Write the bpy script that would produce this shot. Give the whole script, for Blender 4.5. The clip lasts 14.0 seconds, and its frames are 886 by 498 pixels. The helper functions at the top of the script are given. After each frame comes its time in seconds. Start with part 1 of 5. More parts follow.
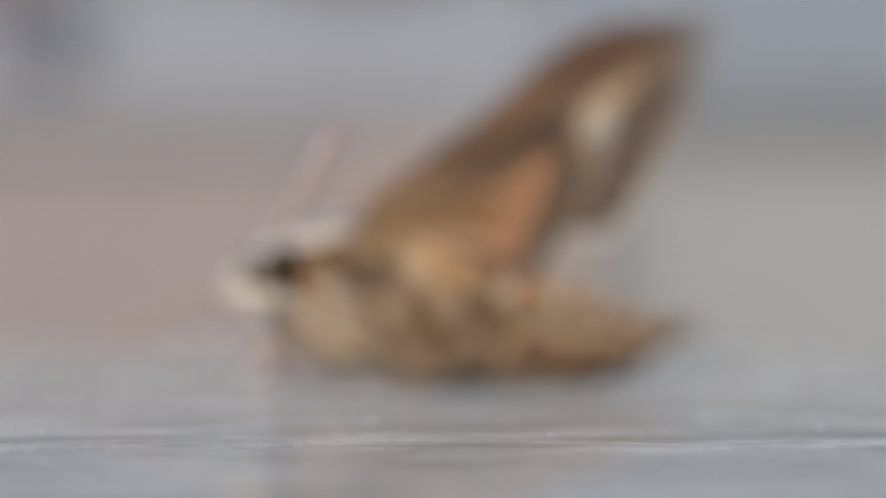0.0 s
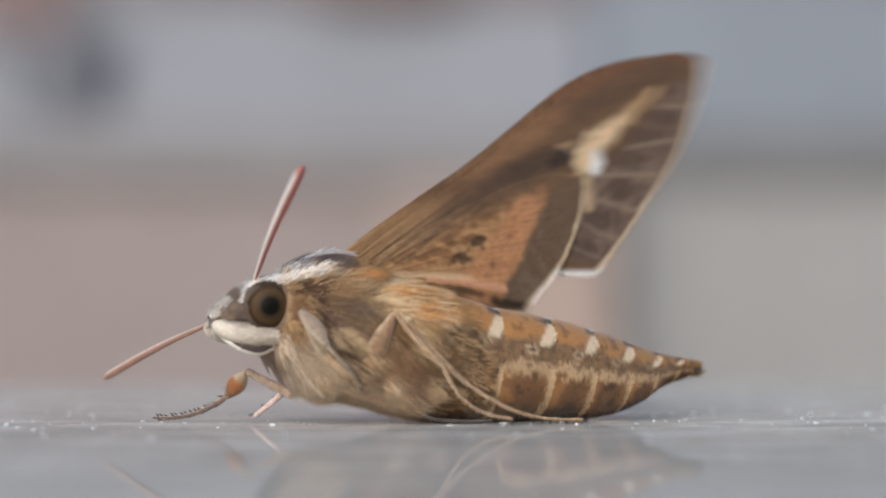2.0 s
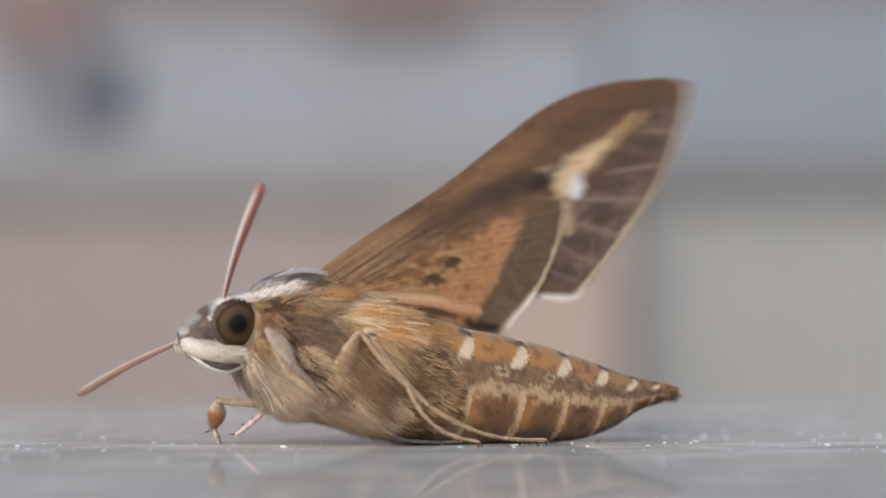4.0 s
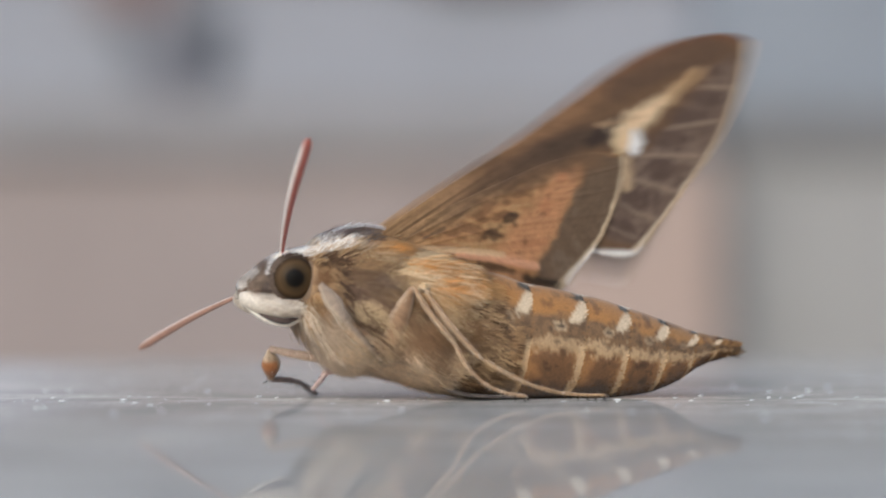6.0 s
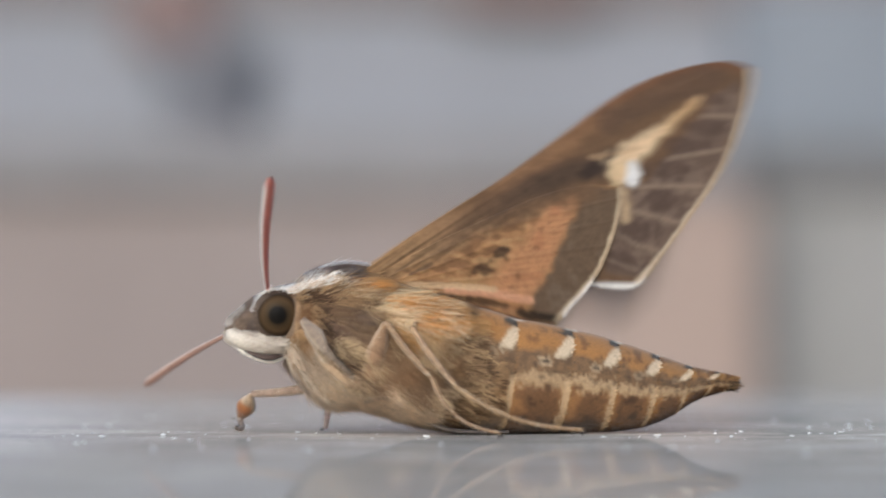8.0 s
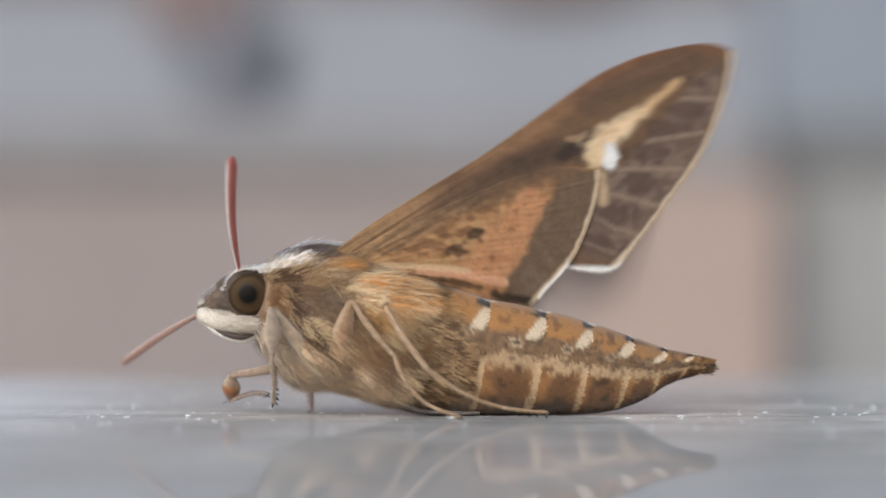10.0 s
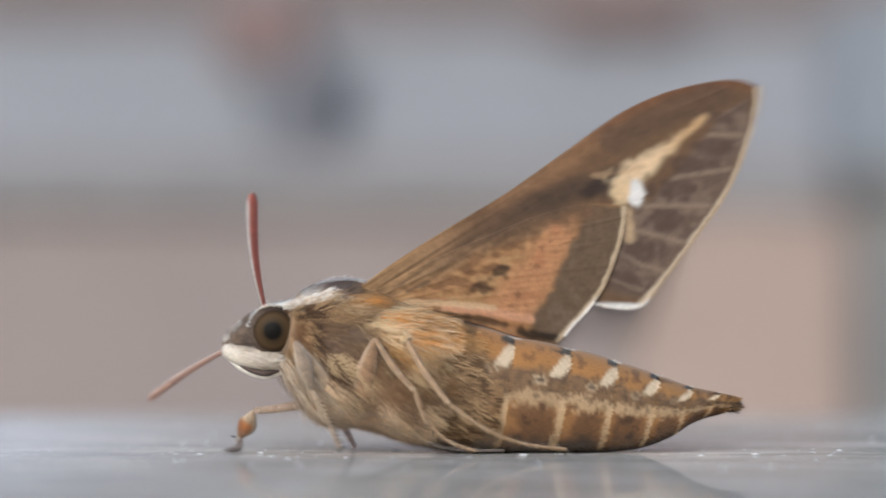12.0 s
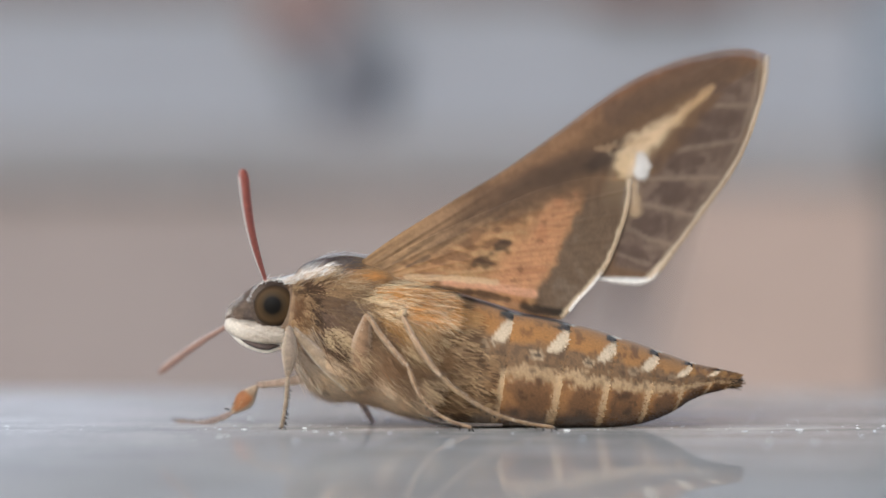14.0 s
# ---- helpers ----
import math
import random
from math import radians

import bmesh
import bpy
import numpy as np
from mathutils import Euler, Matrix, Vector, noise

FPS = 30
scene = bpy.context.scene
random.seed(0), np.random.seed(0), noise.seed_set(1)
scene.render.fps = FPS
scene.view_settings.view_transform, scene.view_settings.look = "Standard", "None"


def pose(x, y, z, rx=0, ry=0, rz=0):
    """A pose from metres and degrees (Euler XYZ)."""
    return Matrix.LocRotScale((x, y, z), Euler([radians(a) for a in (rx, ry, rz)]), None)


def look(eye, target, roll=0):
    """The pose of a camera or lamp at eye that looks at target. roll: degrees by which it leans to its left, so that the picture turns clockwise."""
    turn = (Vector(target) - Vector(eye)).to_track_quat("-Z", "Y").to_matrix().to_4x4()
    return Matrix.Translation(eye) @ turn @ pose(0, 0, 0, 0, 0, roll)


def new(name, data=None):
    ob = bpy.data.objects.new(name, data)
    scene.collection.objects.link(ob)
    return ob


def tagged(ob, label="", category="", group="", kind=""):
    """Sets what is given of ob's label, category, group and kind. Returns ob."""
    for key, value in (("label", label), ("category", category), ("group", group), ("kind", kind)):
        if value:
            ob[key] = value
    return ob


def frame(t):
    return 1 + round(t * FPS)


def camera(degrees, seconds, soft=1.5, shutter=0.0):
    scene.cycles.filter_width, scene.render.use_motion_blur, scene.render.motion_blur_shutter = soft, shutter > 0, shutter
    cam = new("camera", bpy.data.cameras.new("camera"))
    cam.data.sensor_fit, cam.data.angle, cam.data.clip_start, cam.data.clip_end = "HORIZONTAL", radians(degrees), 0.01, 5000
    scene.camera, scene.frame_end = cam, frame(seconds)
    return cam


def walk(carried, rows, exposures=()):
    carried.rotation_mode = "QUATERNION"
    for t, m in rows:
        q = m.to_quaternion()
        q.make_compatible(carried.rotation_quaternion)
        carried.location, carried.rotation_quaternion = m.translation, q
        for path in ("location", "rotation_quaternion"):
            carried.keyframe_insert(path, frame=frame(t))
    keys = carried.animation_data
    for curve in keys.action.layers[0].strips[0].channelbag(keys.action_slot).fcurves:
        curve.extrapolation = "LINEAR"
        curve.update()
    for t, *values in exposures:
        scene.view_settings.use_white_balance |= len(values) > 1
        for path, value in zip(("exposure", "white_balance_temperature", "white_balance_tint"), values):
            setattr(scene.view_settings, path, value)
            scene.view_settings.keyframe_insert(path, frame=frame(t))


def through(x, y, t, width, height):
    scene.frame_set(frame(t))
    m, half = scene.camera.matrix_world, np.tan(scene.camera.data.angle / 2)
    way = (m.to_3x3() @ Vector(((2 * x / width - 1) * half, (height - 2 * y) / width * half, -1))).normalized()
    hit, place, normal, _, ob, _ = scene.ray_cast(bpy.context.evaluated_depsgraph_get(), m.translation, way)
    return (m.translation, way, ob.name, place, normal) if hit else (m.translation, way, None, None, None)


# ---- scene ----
cam = camera(20, 14.0, soft=1.6, shutter=1.5)
cam.data.dof.use_dof = True
cam.data.dof.aperture_fstop = 16.5
focus = new("focus_point")
cam.data.dof.focus_object = focus

EYE_Y, EYE_Z = -0.1943, 0.0087


def stand(x, tilt, turn):
    """The hand-held camera just over the table top, tilted up and turned by degrees."""
    return pose(x, EYE_Y, EYE_Z, 90 + tilt, 0, turn)


walk(cam, [
    (0.0, stand(0.00160, 0.528, -6.927)),
    (0.5, stand(0.00160, 0.606, -6.927)),
    (1.0, stand(0.00161, 0.761, -6.951)),
    (1.5, stand(0.00147, 1.020, -6.360)),
    (2.0, stand(0.00145, 1.368, -6.264)),
    (2.5, stand(0.00149, 1.781, -6.397)),
    (3.0, stand(0.00143, 1.949, -6.156)),
    (3.2, stand(0.00142, 1.962, -6.131)),
    (5.3, stand(0.00115, 1.371, -4.927)),
    (5.5, stand(0.00108, 1.254, -4.590)),
    (6.0, stand(0.00090, 0.827, -3.830)),
    (6.5, stand(0.00079, 0.747, -3.361)),
    (7.0, stand(0.00069, 1.119, -2.928)),
    (7.5, stand(0.00066, 1.375, -2.807)),
    (8.0, stand(0.00070, 1.631, -2.988)),
    (8.2, stand(0.00071, 1.668, -3.036)),
    (10.3, stand(0.00051, 1.172, -2.144)),
    (10.5, stand(0.00041, 1.205, -1.710)),
    (11.0, stand(0.00029, 1.534, -1.205)),
    (11.5, stand(0.00029, 1.851, -1.240)),
    (12.0, stand(0.00022, 2.052, -0.928)),
    (12.5, stand(0.00003, 1.840, -0.132)),
    (13.0, stand(0.00003, 1.654, -0.132)),
    (13.5, stand(0.00004, 1.572, -0.205)),
    (14.0, stand(-0.00000, 1.494, 0.000)),
], exposures=[(0.0, 0.17, 5700, 6), (14.0, 0.17, 5580, 5)])

# the lens first catches the table top, then finds the moth
walk(focus, [(t, pose(0.0, EYE_Y + d, EYE_Z)) for t, d in ((0.0, 0.129), (0.2, 0.132), (0.3, 0.162), (0.4, 0.1905), (0.5, 0.1915), (7.0, 0.1915), (14.0, 0.1915))])

# ---------------------------------------------------------------- light
world = bpy.data.worlds.new("hazy_sky")
scene.world = world
world.use_nodes = True
wn = world.node_tree
sky = wn.nodes.new("ShaderNodeTexSky")
sky.sky_type = "NISHITA"
sky.sun_disc = False
sky.sun_elevation = radians(30)
sky.sun_rotation = radians(208)
sky.air_density, sky.dust_density, sky.ozone_density = 1.0, 4.0, 1.0
wn.nodes["Background"].inputs["Strength"].default_value = 0.14
wn.links.new(sky.outputs["Color"], wn.nodes["Background"].inputs["Color"])

sun = new("sun", bpy.data.lights.new("sun", "SUN"))
sun.data.energy, sun.data.angle, sun.data.color = 1.2, radians(40), (1.0, 0.95, 0.88)
sun.matrix_world = look((-1.8, -3.4, 2.2), (0, 0, 0))


# ---------------------------------------------------------------- small tools
def lin(r, g, b):
    """Linear colour from 0..255 screen values."""
    return np.array([(c / 255 / 12.92) if c / 255 <= 0.04045 else ((c / 255 + 0.055) / 1.055) ** 2.4 for c in (r, g, b)])


def lattice(ix, iy, seed):
    n = (ix.astype(np.int64) * 374761393 + iy.astype(np.int64) * 668265263 + seed * 974634777) & 0x7FFFFFFF
    n = ((n ^ (n >> 13)) * 1274126177) & 0x7FFFFFFF
    return ((n ^ (n >> 16)) & 0xFFFF) / 65535.0


def grain(x, y, size, seed=0):
    """Smooth value noise, 0..1."""
    x, y = np.asarray(x, float) / size, np.asarray(y, float) / size
    ix, iy = np.floor(x), np.floor(y)
    fx, fy = x - ix, y - iy
    fx, fy = fx * fx * (3 - 2 * fx), fy * fy * (3 - 2 * fy)
    a, b = lattice(ix, iy, seed), lattice(ix + 1, iy, seed)
    c, d = lattice(ix, iy + 1, seed), lattice(ix + 1, iy + 1, seed)
    return (a * (1 - fx) + b * fx) * (1 - fy) + (c * (1 - fx) + d * fx) * fy


def step(lo, hi, x):
    f = np.clip((x - lo) / (hi - lo), 0, 1)
    return f * f * (3 - 2 * f)


def over(base, colour, amount):
    """Lay a colour over colours, row by row."""
    k = np.clip(amount, 0, 1)[:, None]
    return base * (1 - k) + np.asarray(colour) * k


def spline(points, n):
    """n points evenly along a smooth curve through a few control points."""
    p = np.array(points, float)
    q = np.vstack([2 * p[0] - p[1], p, 2 * p[-1] - p[-2]])
    out = []
    for i in range(1, len(q) - 2):
        for f in np.linspace(0, 1, 24, endpoint=False):
            a, b, c, d = q[i - 1], q[i], q[i + 1], q[i + 2]
            out.append(0.5 * (2 * b + (c - a) * f + (2 * a - 5 * b + 4 * c - d) * f ** 2 + (3 * b - a - 3 * c + d) * f ** 3))
    out = np.array(out + [p[-1]])
    s = np.r_[0, np.cumsum(np.linalg.norm(np.diff(out, axis=0), axis=1))]
    want = np.linspace(0, s[-1], n)
    return np.stack([np.interp(want, s, out[:, k]) for k in range(p.shape[1])], 1)


def away(x, y, line):
    """Distance of points from a polyline."""
    p, best = np.stack([x, y], 1), np.full(len(x), 1e9)
    q = np.array(line, float)
    for a, b in zip(q[:-1], q[1:]):
        d = b - a
        f = np.clip(((p - a) @ d) / (d @ d), 0, 1)
        best = np.minimum(best, np.linalg.norm(p - a - f[:, None] * d, axis=1))
    return best


def inside(x, y, ring):
    """Signed distance to a closed outline, positive inside."""
    q = np.array(ring, float)
    hit = np.zeros(len(x), bool)
    for (ax, ay), (bx, by) in zip(q, np.roll(q, -1, 0)):
        if ay != by:
            hit ^= ((ay > y) != (by > y)) & (x < (bx - ax) * (y - ay) / (by - ay) + ax)
    d = away(x, y, np.vstack([q, q[:1]]))
    return np.where(hit, d, -d)


def mesh_of(name, verts, faces, colours=None, smooth=True):
    me = bpy.data.meshes.new(name)
    me.from_pydata([tuple(v) for v in verts], [], faces)
    if colours is not None:
        colours = np.asarray(colours) * 0.93 + np.asarray(colours).mean(1, keepdims=True) * 0.07
        layer = me.color_attributes.new("tint", "FLOAT_COLOR", "POINT")
        layer.data.foreach_set("color", np.c_[colours, np.ones(len(colours))].astype(np.float32).ravel())
    if smooth:
        me.polygons.foreach_set("use_smooth", [True] * len(me.polygons))
    me.update()
    return me


def part_mesh(name, me, material, parent=None, label="", kind=""):
    ob = new(name, me)
    me.materials.append(material)
    if parent is not None:
        ob.parent = parent
    return tagged(ob, label=label, kind=kind)


def part(name, bm, material, parent=None, label=""):
    me = bpy.data.meshes.new(name)
    bm.to_mesh(me)
    bm.free()
    return part_mesh(name, me, material, parent, label)


def box(x0, x1, y0, y1, z0, z1, bevel=0.0, segments=2):
    bm = bmesh.new()
    bmesh.ops.create_cube(bm, size=1)
    for v in bm.verts:
        v.co = Vector(((x0 + x1) / 2 + v.co.x * (x1 - x0), (y0 + y1) / 2 + v.co.y * (y1 - y0), (z0 + z1) / 2 + v.co.z * (z1 - z0)))
    if bevel:
        bmesh.ops.bevel(bm, geom=bm.edges[:], offset=bevel, segments=segments, affect="EDGES", profile=0.5)
    return bm


def grid_faces(n, m, wrap=False):
    """Faces of an n x m lattice of vertices; wrap closes the second way."""
    out = []
    for i in range(n - 1):
        for j in range(m if wrap else m - 1):
            k = (j + 1) % m
            out.append((i * m + j, i * m + k, (i + 1) * m + k, (i + 1) * m + j))
    return out


# ---------------------------------------------------------------- materials
def material(name):
    m = bpy.data.materials.new(name)
    m.use_nodes = True
    return m, m.node_tree.nodes, m.node_tree.links, m.node_tree.nodes["Principled BSDF"]


def noise_node(nodes, links, coord, scale, detail=4, rough=0.6, stretch=None):
    n = nodes.new("ShaderNodeTexNoise")
    n.inputs["Scale"].default_value, n.inputs["Detail"].default_value, n.inputs["Roughness"].default_value = scale, detail, rough
    if stretch:
        mp = nodes.new("ShaderNodeMapping")
        mp.inputs["Scale"].default_value = stretch
        links.new(coord, mp.inputs["Vector"])
        coord = mp.outputs["Vector"]
    links.new(coord, n.inputs["Vector"])
    return n


def ramp(nodes, links, fac, stops):
    r = nodes.new("ShaderNodeValToRGB")
    while len(r.color_ramp.elements) < len(stops):
        r.color_ramp.elements.new(0.5)
    for e, (at, c) in zip(r.color_ramp.elements, stops):
        e.position, e.color = at, (*c, 1) if len(c) == 3 else c
    links.new(fac, r.inputs["Fac"])
    return r


def bump(nodes, links, height, bsdf, strength, distance):
    b = nodes.new("ShaderNodeBump")
    b.inputs["Strength"].default_value, b.inputs["Distance"].default_value = strength, distance
    links.new(height, b.inputs["Height"])
    links.new(b.outputs["Normal"], bsdf.inputs["Normal"])


def tinted(name, rough=0.7, fine=9000, depth=0.00004, spread=(0.72, 1.25), sheen=0.15, gloss=0.25, through=0.0):
    """A scaly or hairy surface: markings from the mesh, fine scale grain from noise."""
    m, nodes, links, bsdf = material(name)
    at = nodes.new("ShaderNodeAttribute")
    at.attribute_name = "tint"
    coord = nodes.new("ShaderNodeTexCoord").outputs["Object"]
    n = noise_node(nodes, links, coord, fine, 3, 0.7)
    r = ramp(nodes, links, n.outputs["Fac"], [(0.3, (spread[0],) * 3), (0.7, (spread[1],) * 3)])
    mix = nodes.new("ShaderNodeMix")
    mix.data_type, mix.blend_type = "RGBA", "MULTIPLY"
    mix.inputs["Factor"].default_value = 1
    links.new(at.outputs["Color"], mix.inputs["A"])
    links.new(r.outputs["Color"], mix.inputs["B"])
    links.new(mix.outputs["Result"], bsdf.inputs["Base Color"])
    bsdf.inputs["Roughness"].default_value = rough
    bsdf.inputs["Specular IOR Level"].default_value = gloss
    bsdf.inputs["Sheen Weight"].default_value = sheen
    if depth:
        bump(nodes, links, n.outputs["Fac"], bsdf, 0.6, depth)
    if through:
        tr = nodes.new("ShaderNodeBsdfTranslucent")
        links.new(mix.outputs["Result"], tr.inputs["Color"])
        ms = nodes.new("ShaderNodeMixShader")
        ms.inputs["Fac"].default_value = through
        links.new(bsdf.outputs["BSDF"], ms.inputs[1])
        links.new(tr.outputs["BSDF"], ms.inputs[2])
        links.new(ms.outputs["Shader"], nodes["Material Output"].inputs["Surface"])
    return m


def plain(name, colour, rough, scale, amount=0.15, detail=5, depth=0.0, gloss=0.5, metal=0.0):
    """A solid colour broken by noise at two scales."""
    m, nodes, links, bsdf = material(name)
    coord = nodes.new("ShaderNodeTexCoord").outputs["Object"]
    n, w = noise_node(nodes, links, coord, scale, detail), noise_node(nodes, links, coord, scale / 9, 3)
    add = nodes.new("ShaderNodeMath")
    add.operation = "ADD"
    links.new(n.outputs["Fac"], add.inputs[0])
    links.new(w.outputs["Fac"], add.inputs[1])
    c = np.array(colour)
    r = ramp(nodes, links, add.outputs["Value"], [(0.35, tuple(c * (1 - amount))), (0.65, tuple(np.minimum(c * (1 + amount), 1)))])
    half = nodes.new("ShaderNodeMath")
    half.operation = "MULTIPLY"
    half.inputs[1].default_value = 0.5
    links.new(add.outputs["Value"], half.inputs[0])
    links.new(half.outputs["Value"], r.inputs["Fac"])
    links.new(r.outputs["Color"], bsdf.inputs["Base Color"])
    bsdf.inputs["Roughness"].default_value, bsdf.inputs["Metallic"].default_value = rough, metal
    bsdf.inputs["Specular IOR Level"].default_value = gloss
    if depth:
        bump(nodes, links, n.outputs["Fac"], bsdf, 0.5, depth)
    return m


def table_material():
    """Worn grey lacquered sheet metal: a dull body under a gloss with fine scratches and smears."""
    m, nodes, links, bsdf = material("grey_lacquer")
    coord = nodes.new("ShaderNodeTexCoord").outputs["Object"]
    big = noise_node(nodes, links, coord, 26, 5, 0.6, (1, 2.2, 1))
    fine = noise_node(nodes, links, coord, 1500, 4, 0.75, (1, 0.2, 1))
    scr = noise_node(nodes, links, coord, 420, 2, 0.5, (1, 0.06, 1))
    r = ramp(nodes, links, big.outputs["Fac"], [(0.3, (0.15, 0.15, 0.152)), (0.7, (0.22, 0.22, 0.222))])
    mix = nodes.new("ShaderNodeMix")
    mix.data_type, mix.blend_type = "RGBA", "MULTIPLY"
    mix.inputs["Factor"].default_value = 1
    s = ramp(nodes, links, fine.outputs["Fac"], [(0.3, (0.82,) * 3), (0.72, (1.14,) * 3)])
    links.new(r.outputs["Color"], mix.inputs["A"])
    links.new(s.outputs["Color"], mix.inputs["B"])
    links.new(mix.outputs["Result"], bsdf.inputs["Base Color"])
    g = ramp(nodes, links, big.outputs["Fac"], [(0.3, (0.0,) * 3), (0.75, (0.002,) * 3)])
    links.new(g.outputs["Color"], bsdf.inputs["Roughness"])
    bsdf.inputs["IOR"].default_value = 1.28
    bump(nodes, links, scr.outputs["Fac"], bsdf, 0.002, 0.000004)
    film_ = nodes.new("ShaderNodeBsdfDiffuse")
    streak = noise_node(nodes, links, coord, 150, 6, 0.72, (0.4, 0.8, 1))
    mixed = nodes.new("ShaderNodeMath")
    mixed.operation = "MULTIPLY_ADD"
    mixed.inputs[1].default_value = 0.35
    links.new(fine.outputs["Fac"], mixed.inputs[0])
    links.new(streak.outputs["Fac"], mixed.inputs[2])
    hazy = ramp(nodes, links, mixed.outputs["Value"], [(0.46, (0.28,) * 3), (0.66, (0.41,) * 3), (0.86, (0.64,) * 3)])
    tone = ramp(nodes, links, streak.outputs["Fac"], [(0.3, (0.40, 0.372, 0.334)), (0.7, (0.76, 0.706, 0.634))])
    # a long patch of pale dust with a ragged edge
    place = nodes.new("ShaderNodeMapping")
    place.inputs["Location"].default_value = (0.06, 0.0, 0.0)
    place.inputs["Scale"].default_value = (1.0, 0.35, 0.0)
    links.new(coord, place.inputs["Vector"])
    span = nodes.new("ShaderNodeVectorMath")
    span.operation = "LENGTH"
    links.new(place.outputs["Vector"], span.inputs[0])
    ragged = nodes.new("ShaderNodeMath")
    ragged.operation = "MULTIPLY_ADD"
    ragged.inputs[1].default_value = 0.016
    links.new(streak.outputs["Fac"], ragged.inputs[0])
    links.new(span.outputs["Value"], ragged.inputs[2])
    patch = nodes.new("ShaderNodeMapRange")
    patch.inputs["From Min"].default_value, patch.inputs["From Max"].default_value = 0.060, 0.038
    links.new(ragged.outputs["Value"], patch.inputs["Value"])
    dusty = nodes.new("ShaderNodeMix")
    dusty.data_type = "RGBA"
    dusty.inputs["B"].default_value = (0.86, 0.85, 0.83, 1)
    links.new(patch.outputs["Result"], dusty.inputs["Factor"])
    links.new(tone.outputs["Color"], dusty.inputs["A"])
    links.new(dusty.outputs["Result"], film_.inputs["Color"])
    ms = nodes.new("ShaderNodeMixShader")
    thick = nodes.new("ShaderNodeMath")
    thick.operation = "MULTIPLY_ADD"
    thick.inputs[1].default_value = 0.14
    links.new(patch.outputs["Result"], thick.inputs[0])
    links.new(hazy.outputs["Color"], thick.inputs[2])
    links.new(thick.outputs["Value"], ms.inputs["Fac"])
    links.new(bsdf.outputs["BSDF"], ms.inputs[1])
    links.new(film_.outputs["BSDF"], ms.inputs[2])
    links.new(ms.outputs["Shader"], nodes["Material Output"].inputs["Surface"])
    return m


SCALES = tinted("wing_scales", rough=0.62, fine=5200, depth=0.00002, spread=(0.9, 1.08), sheen=0.1, through=0.25)
HAIR = tinted("moth_hair", rough=0.55, fine=2600, depth=0, spread=(0.82, 1.18), sheen=0.06, gloss=0.12, through=0.25)
SKIN = tinted("moth_scales", rough=0.7, fine=6000, depth=0.00004, spread=(0.8, 1.14), sheen=0.2)
LIMB = tinted("leg_scales", rough=0.6, fine=7000, depth=0.00003, spread=(0.75, 1.2), sheen=0.2, gloss=0.35)
TABLE = table_material()

# ---------------------------------------------------------------- the table and what lies on it
table = new("table")
tagged(table, "grey lacquered metal table with a scratched glossy top", "table")
part("tabletop", box(-0.55, 0.65, -0.62, 0.098, -0.03, 0.0, 0.003, 3), TABLE, table)
for ix, iy in ((-0.5, -0.57), (0.6, -0.57), (-0.5, 0.05), (0.6, 0.05)):
    part("leg", box(ix - 0.02, ix + 0.02, iy - 0.02, iy + 0.02, -0.74, -0.03, 0.003), TABLE, table)


def dust(n, seed):
    """Crumbs and salt-like flakes scattered over the table top."""
    rnd = random.Random(seed)
    bm = bmesh.new()
    for i in range(n):
        x, y = rnd.uniform(-0.05, 0.085), rnd.triangular(-0.07, 0.085, 0.0)
        if i % 3 == 0:
            y = rnd.gauss(-0.003, 0.005)
        r = rnd.choice((0.00004, 0.00005, 0.00006, 0.00007, 0.00009, 0.00014))
        got = bmesh.ops.create_icosphere(bm, subdivisions=1, radius=r)["verts"]
        sx, sy, sz, a = rnd.uniform(0.6, 2.4), rnd.uniform(0.5, 1.6), rnd.uniform(0.2, 0.7), rnd.uniform(0, 3.14)
        turn = Matrix.Translation((x, y, r * sz * 0.8)) @ Matrix.Rotation(a, 4, "Z") @ Matrix.Diagonal((sx, sy, sz, 1))
        for v in got:
            v.co = turn @ (v.co * rnd.uniform(0.8, 1.2))
    # the larger flakes that lie round the moth
    for i, (x, y) in enumerate(FLAKES):
        r = (0.00016, 0.00011, 0.00013)[i % 3]
        got = bmesh.ops.create_icosphere(bm, subdivisions=1, radius=r)["verts"]
        turn = Matrix.Translation((x, y, r * 0.5)) @ Matrix.Rotation(i * 0.9, 4, "Z") @ Matrix.Diagonal((1.7, 0.9, 0.6, 1))
        for v in got:
            v.co = turn @ (v.co * rnd.uniform(0.75, 1.25))
    return bm


FLAKES = ((0.0505, -0.0073), (0.0569, 0.0452), (-0.0066, 0.0155), (0.0586, 0.0071), (0.0409, 0.0075), (0.0407, -0.0036), (0.0445, 0.0094),
          (-0.0137, 0.0316), (-0.0170, 0.0344), (-0.0178, 0.0127), (0.0349, 0.0321), (-0.0159, -0.0157), (-0.0160, 0.0140), (0.0316, -0.0026),
          (-0.0063, 0.0492), (0.0477, 0.0164))
WHITE = plain("pale_crumb", (0.75, 0.75, 0.74), 0.6, 4000, 0.1)
tagged(part("dust", dust(380, 5), WHITE), "tiny white crumbs and flakes scattered on the table top", "dust", kind="stuff")

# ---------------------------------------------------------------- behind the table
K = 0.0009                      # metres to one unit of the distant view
def far(u, v, deep=4.0):
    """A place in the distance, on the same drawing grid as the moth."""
    k = deep / 4446
    return ((u - 784) * k, EYE_Y + deep, EYE_Z + (557 - v) * k)


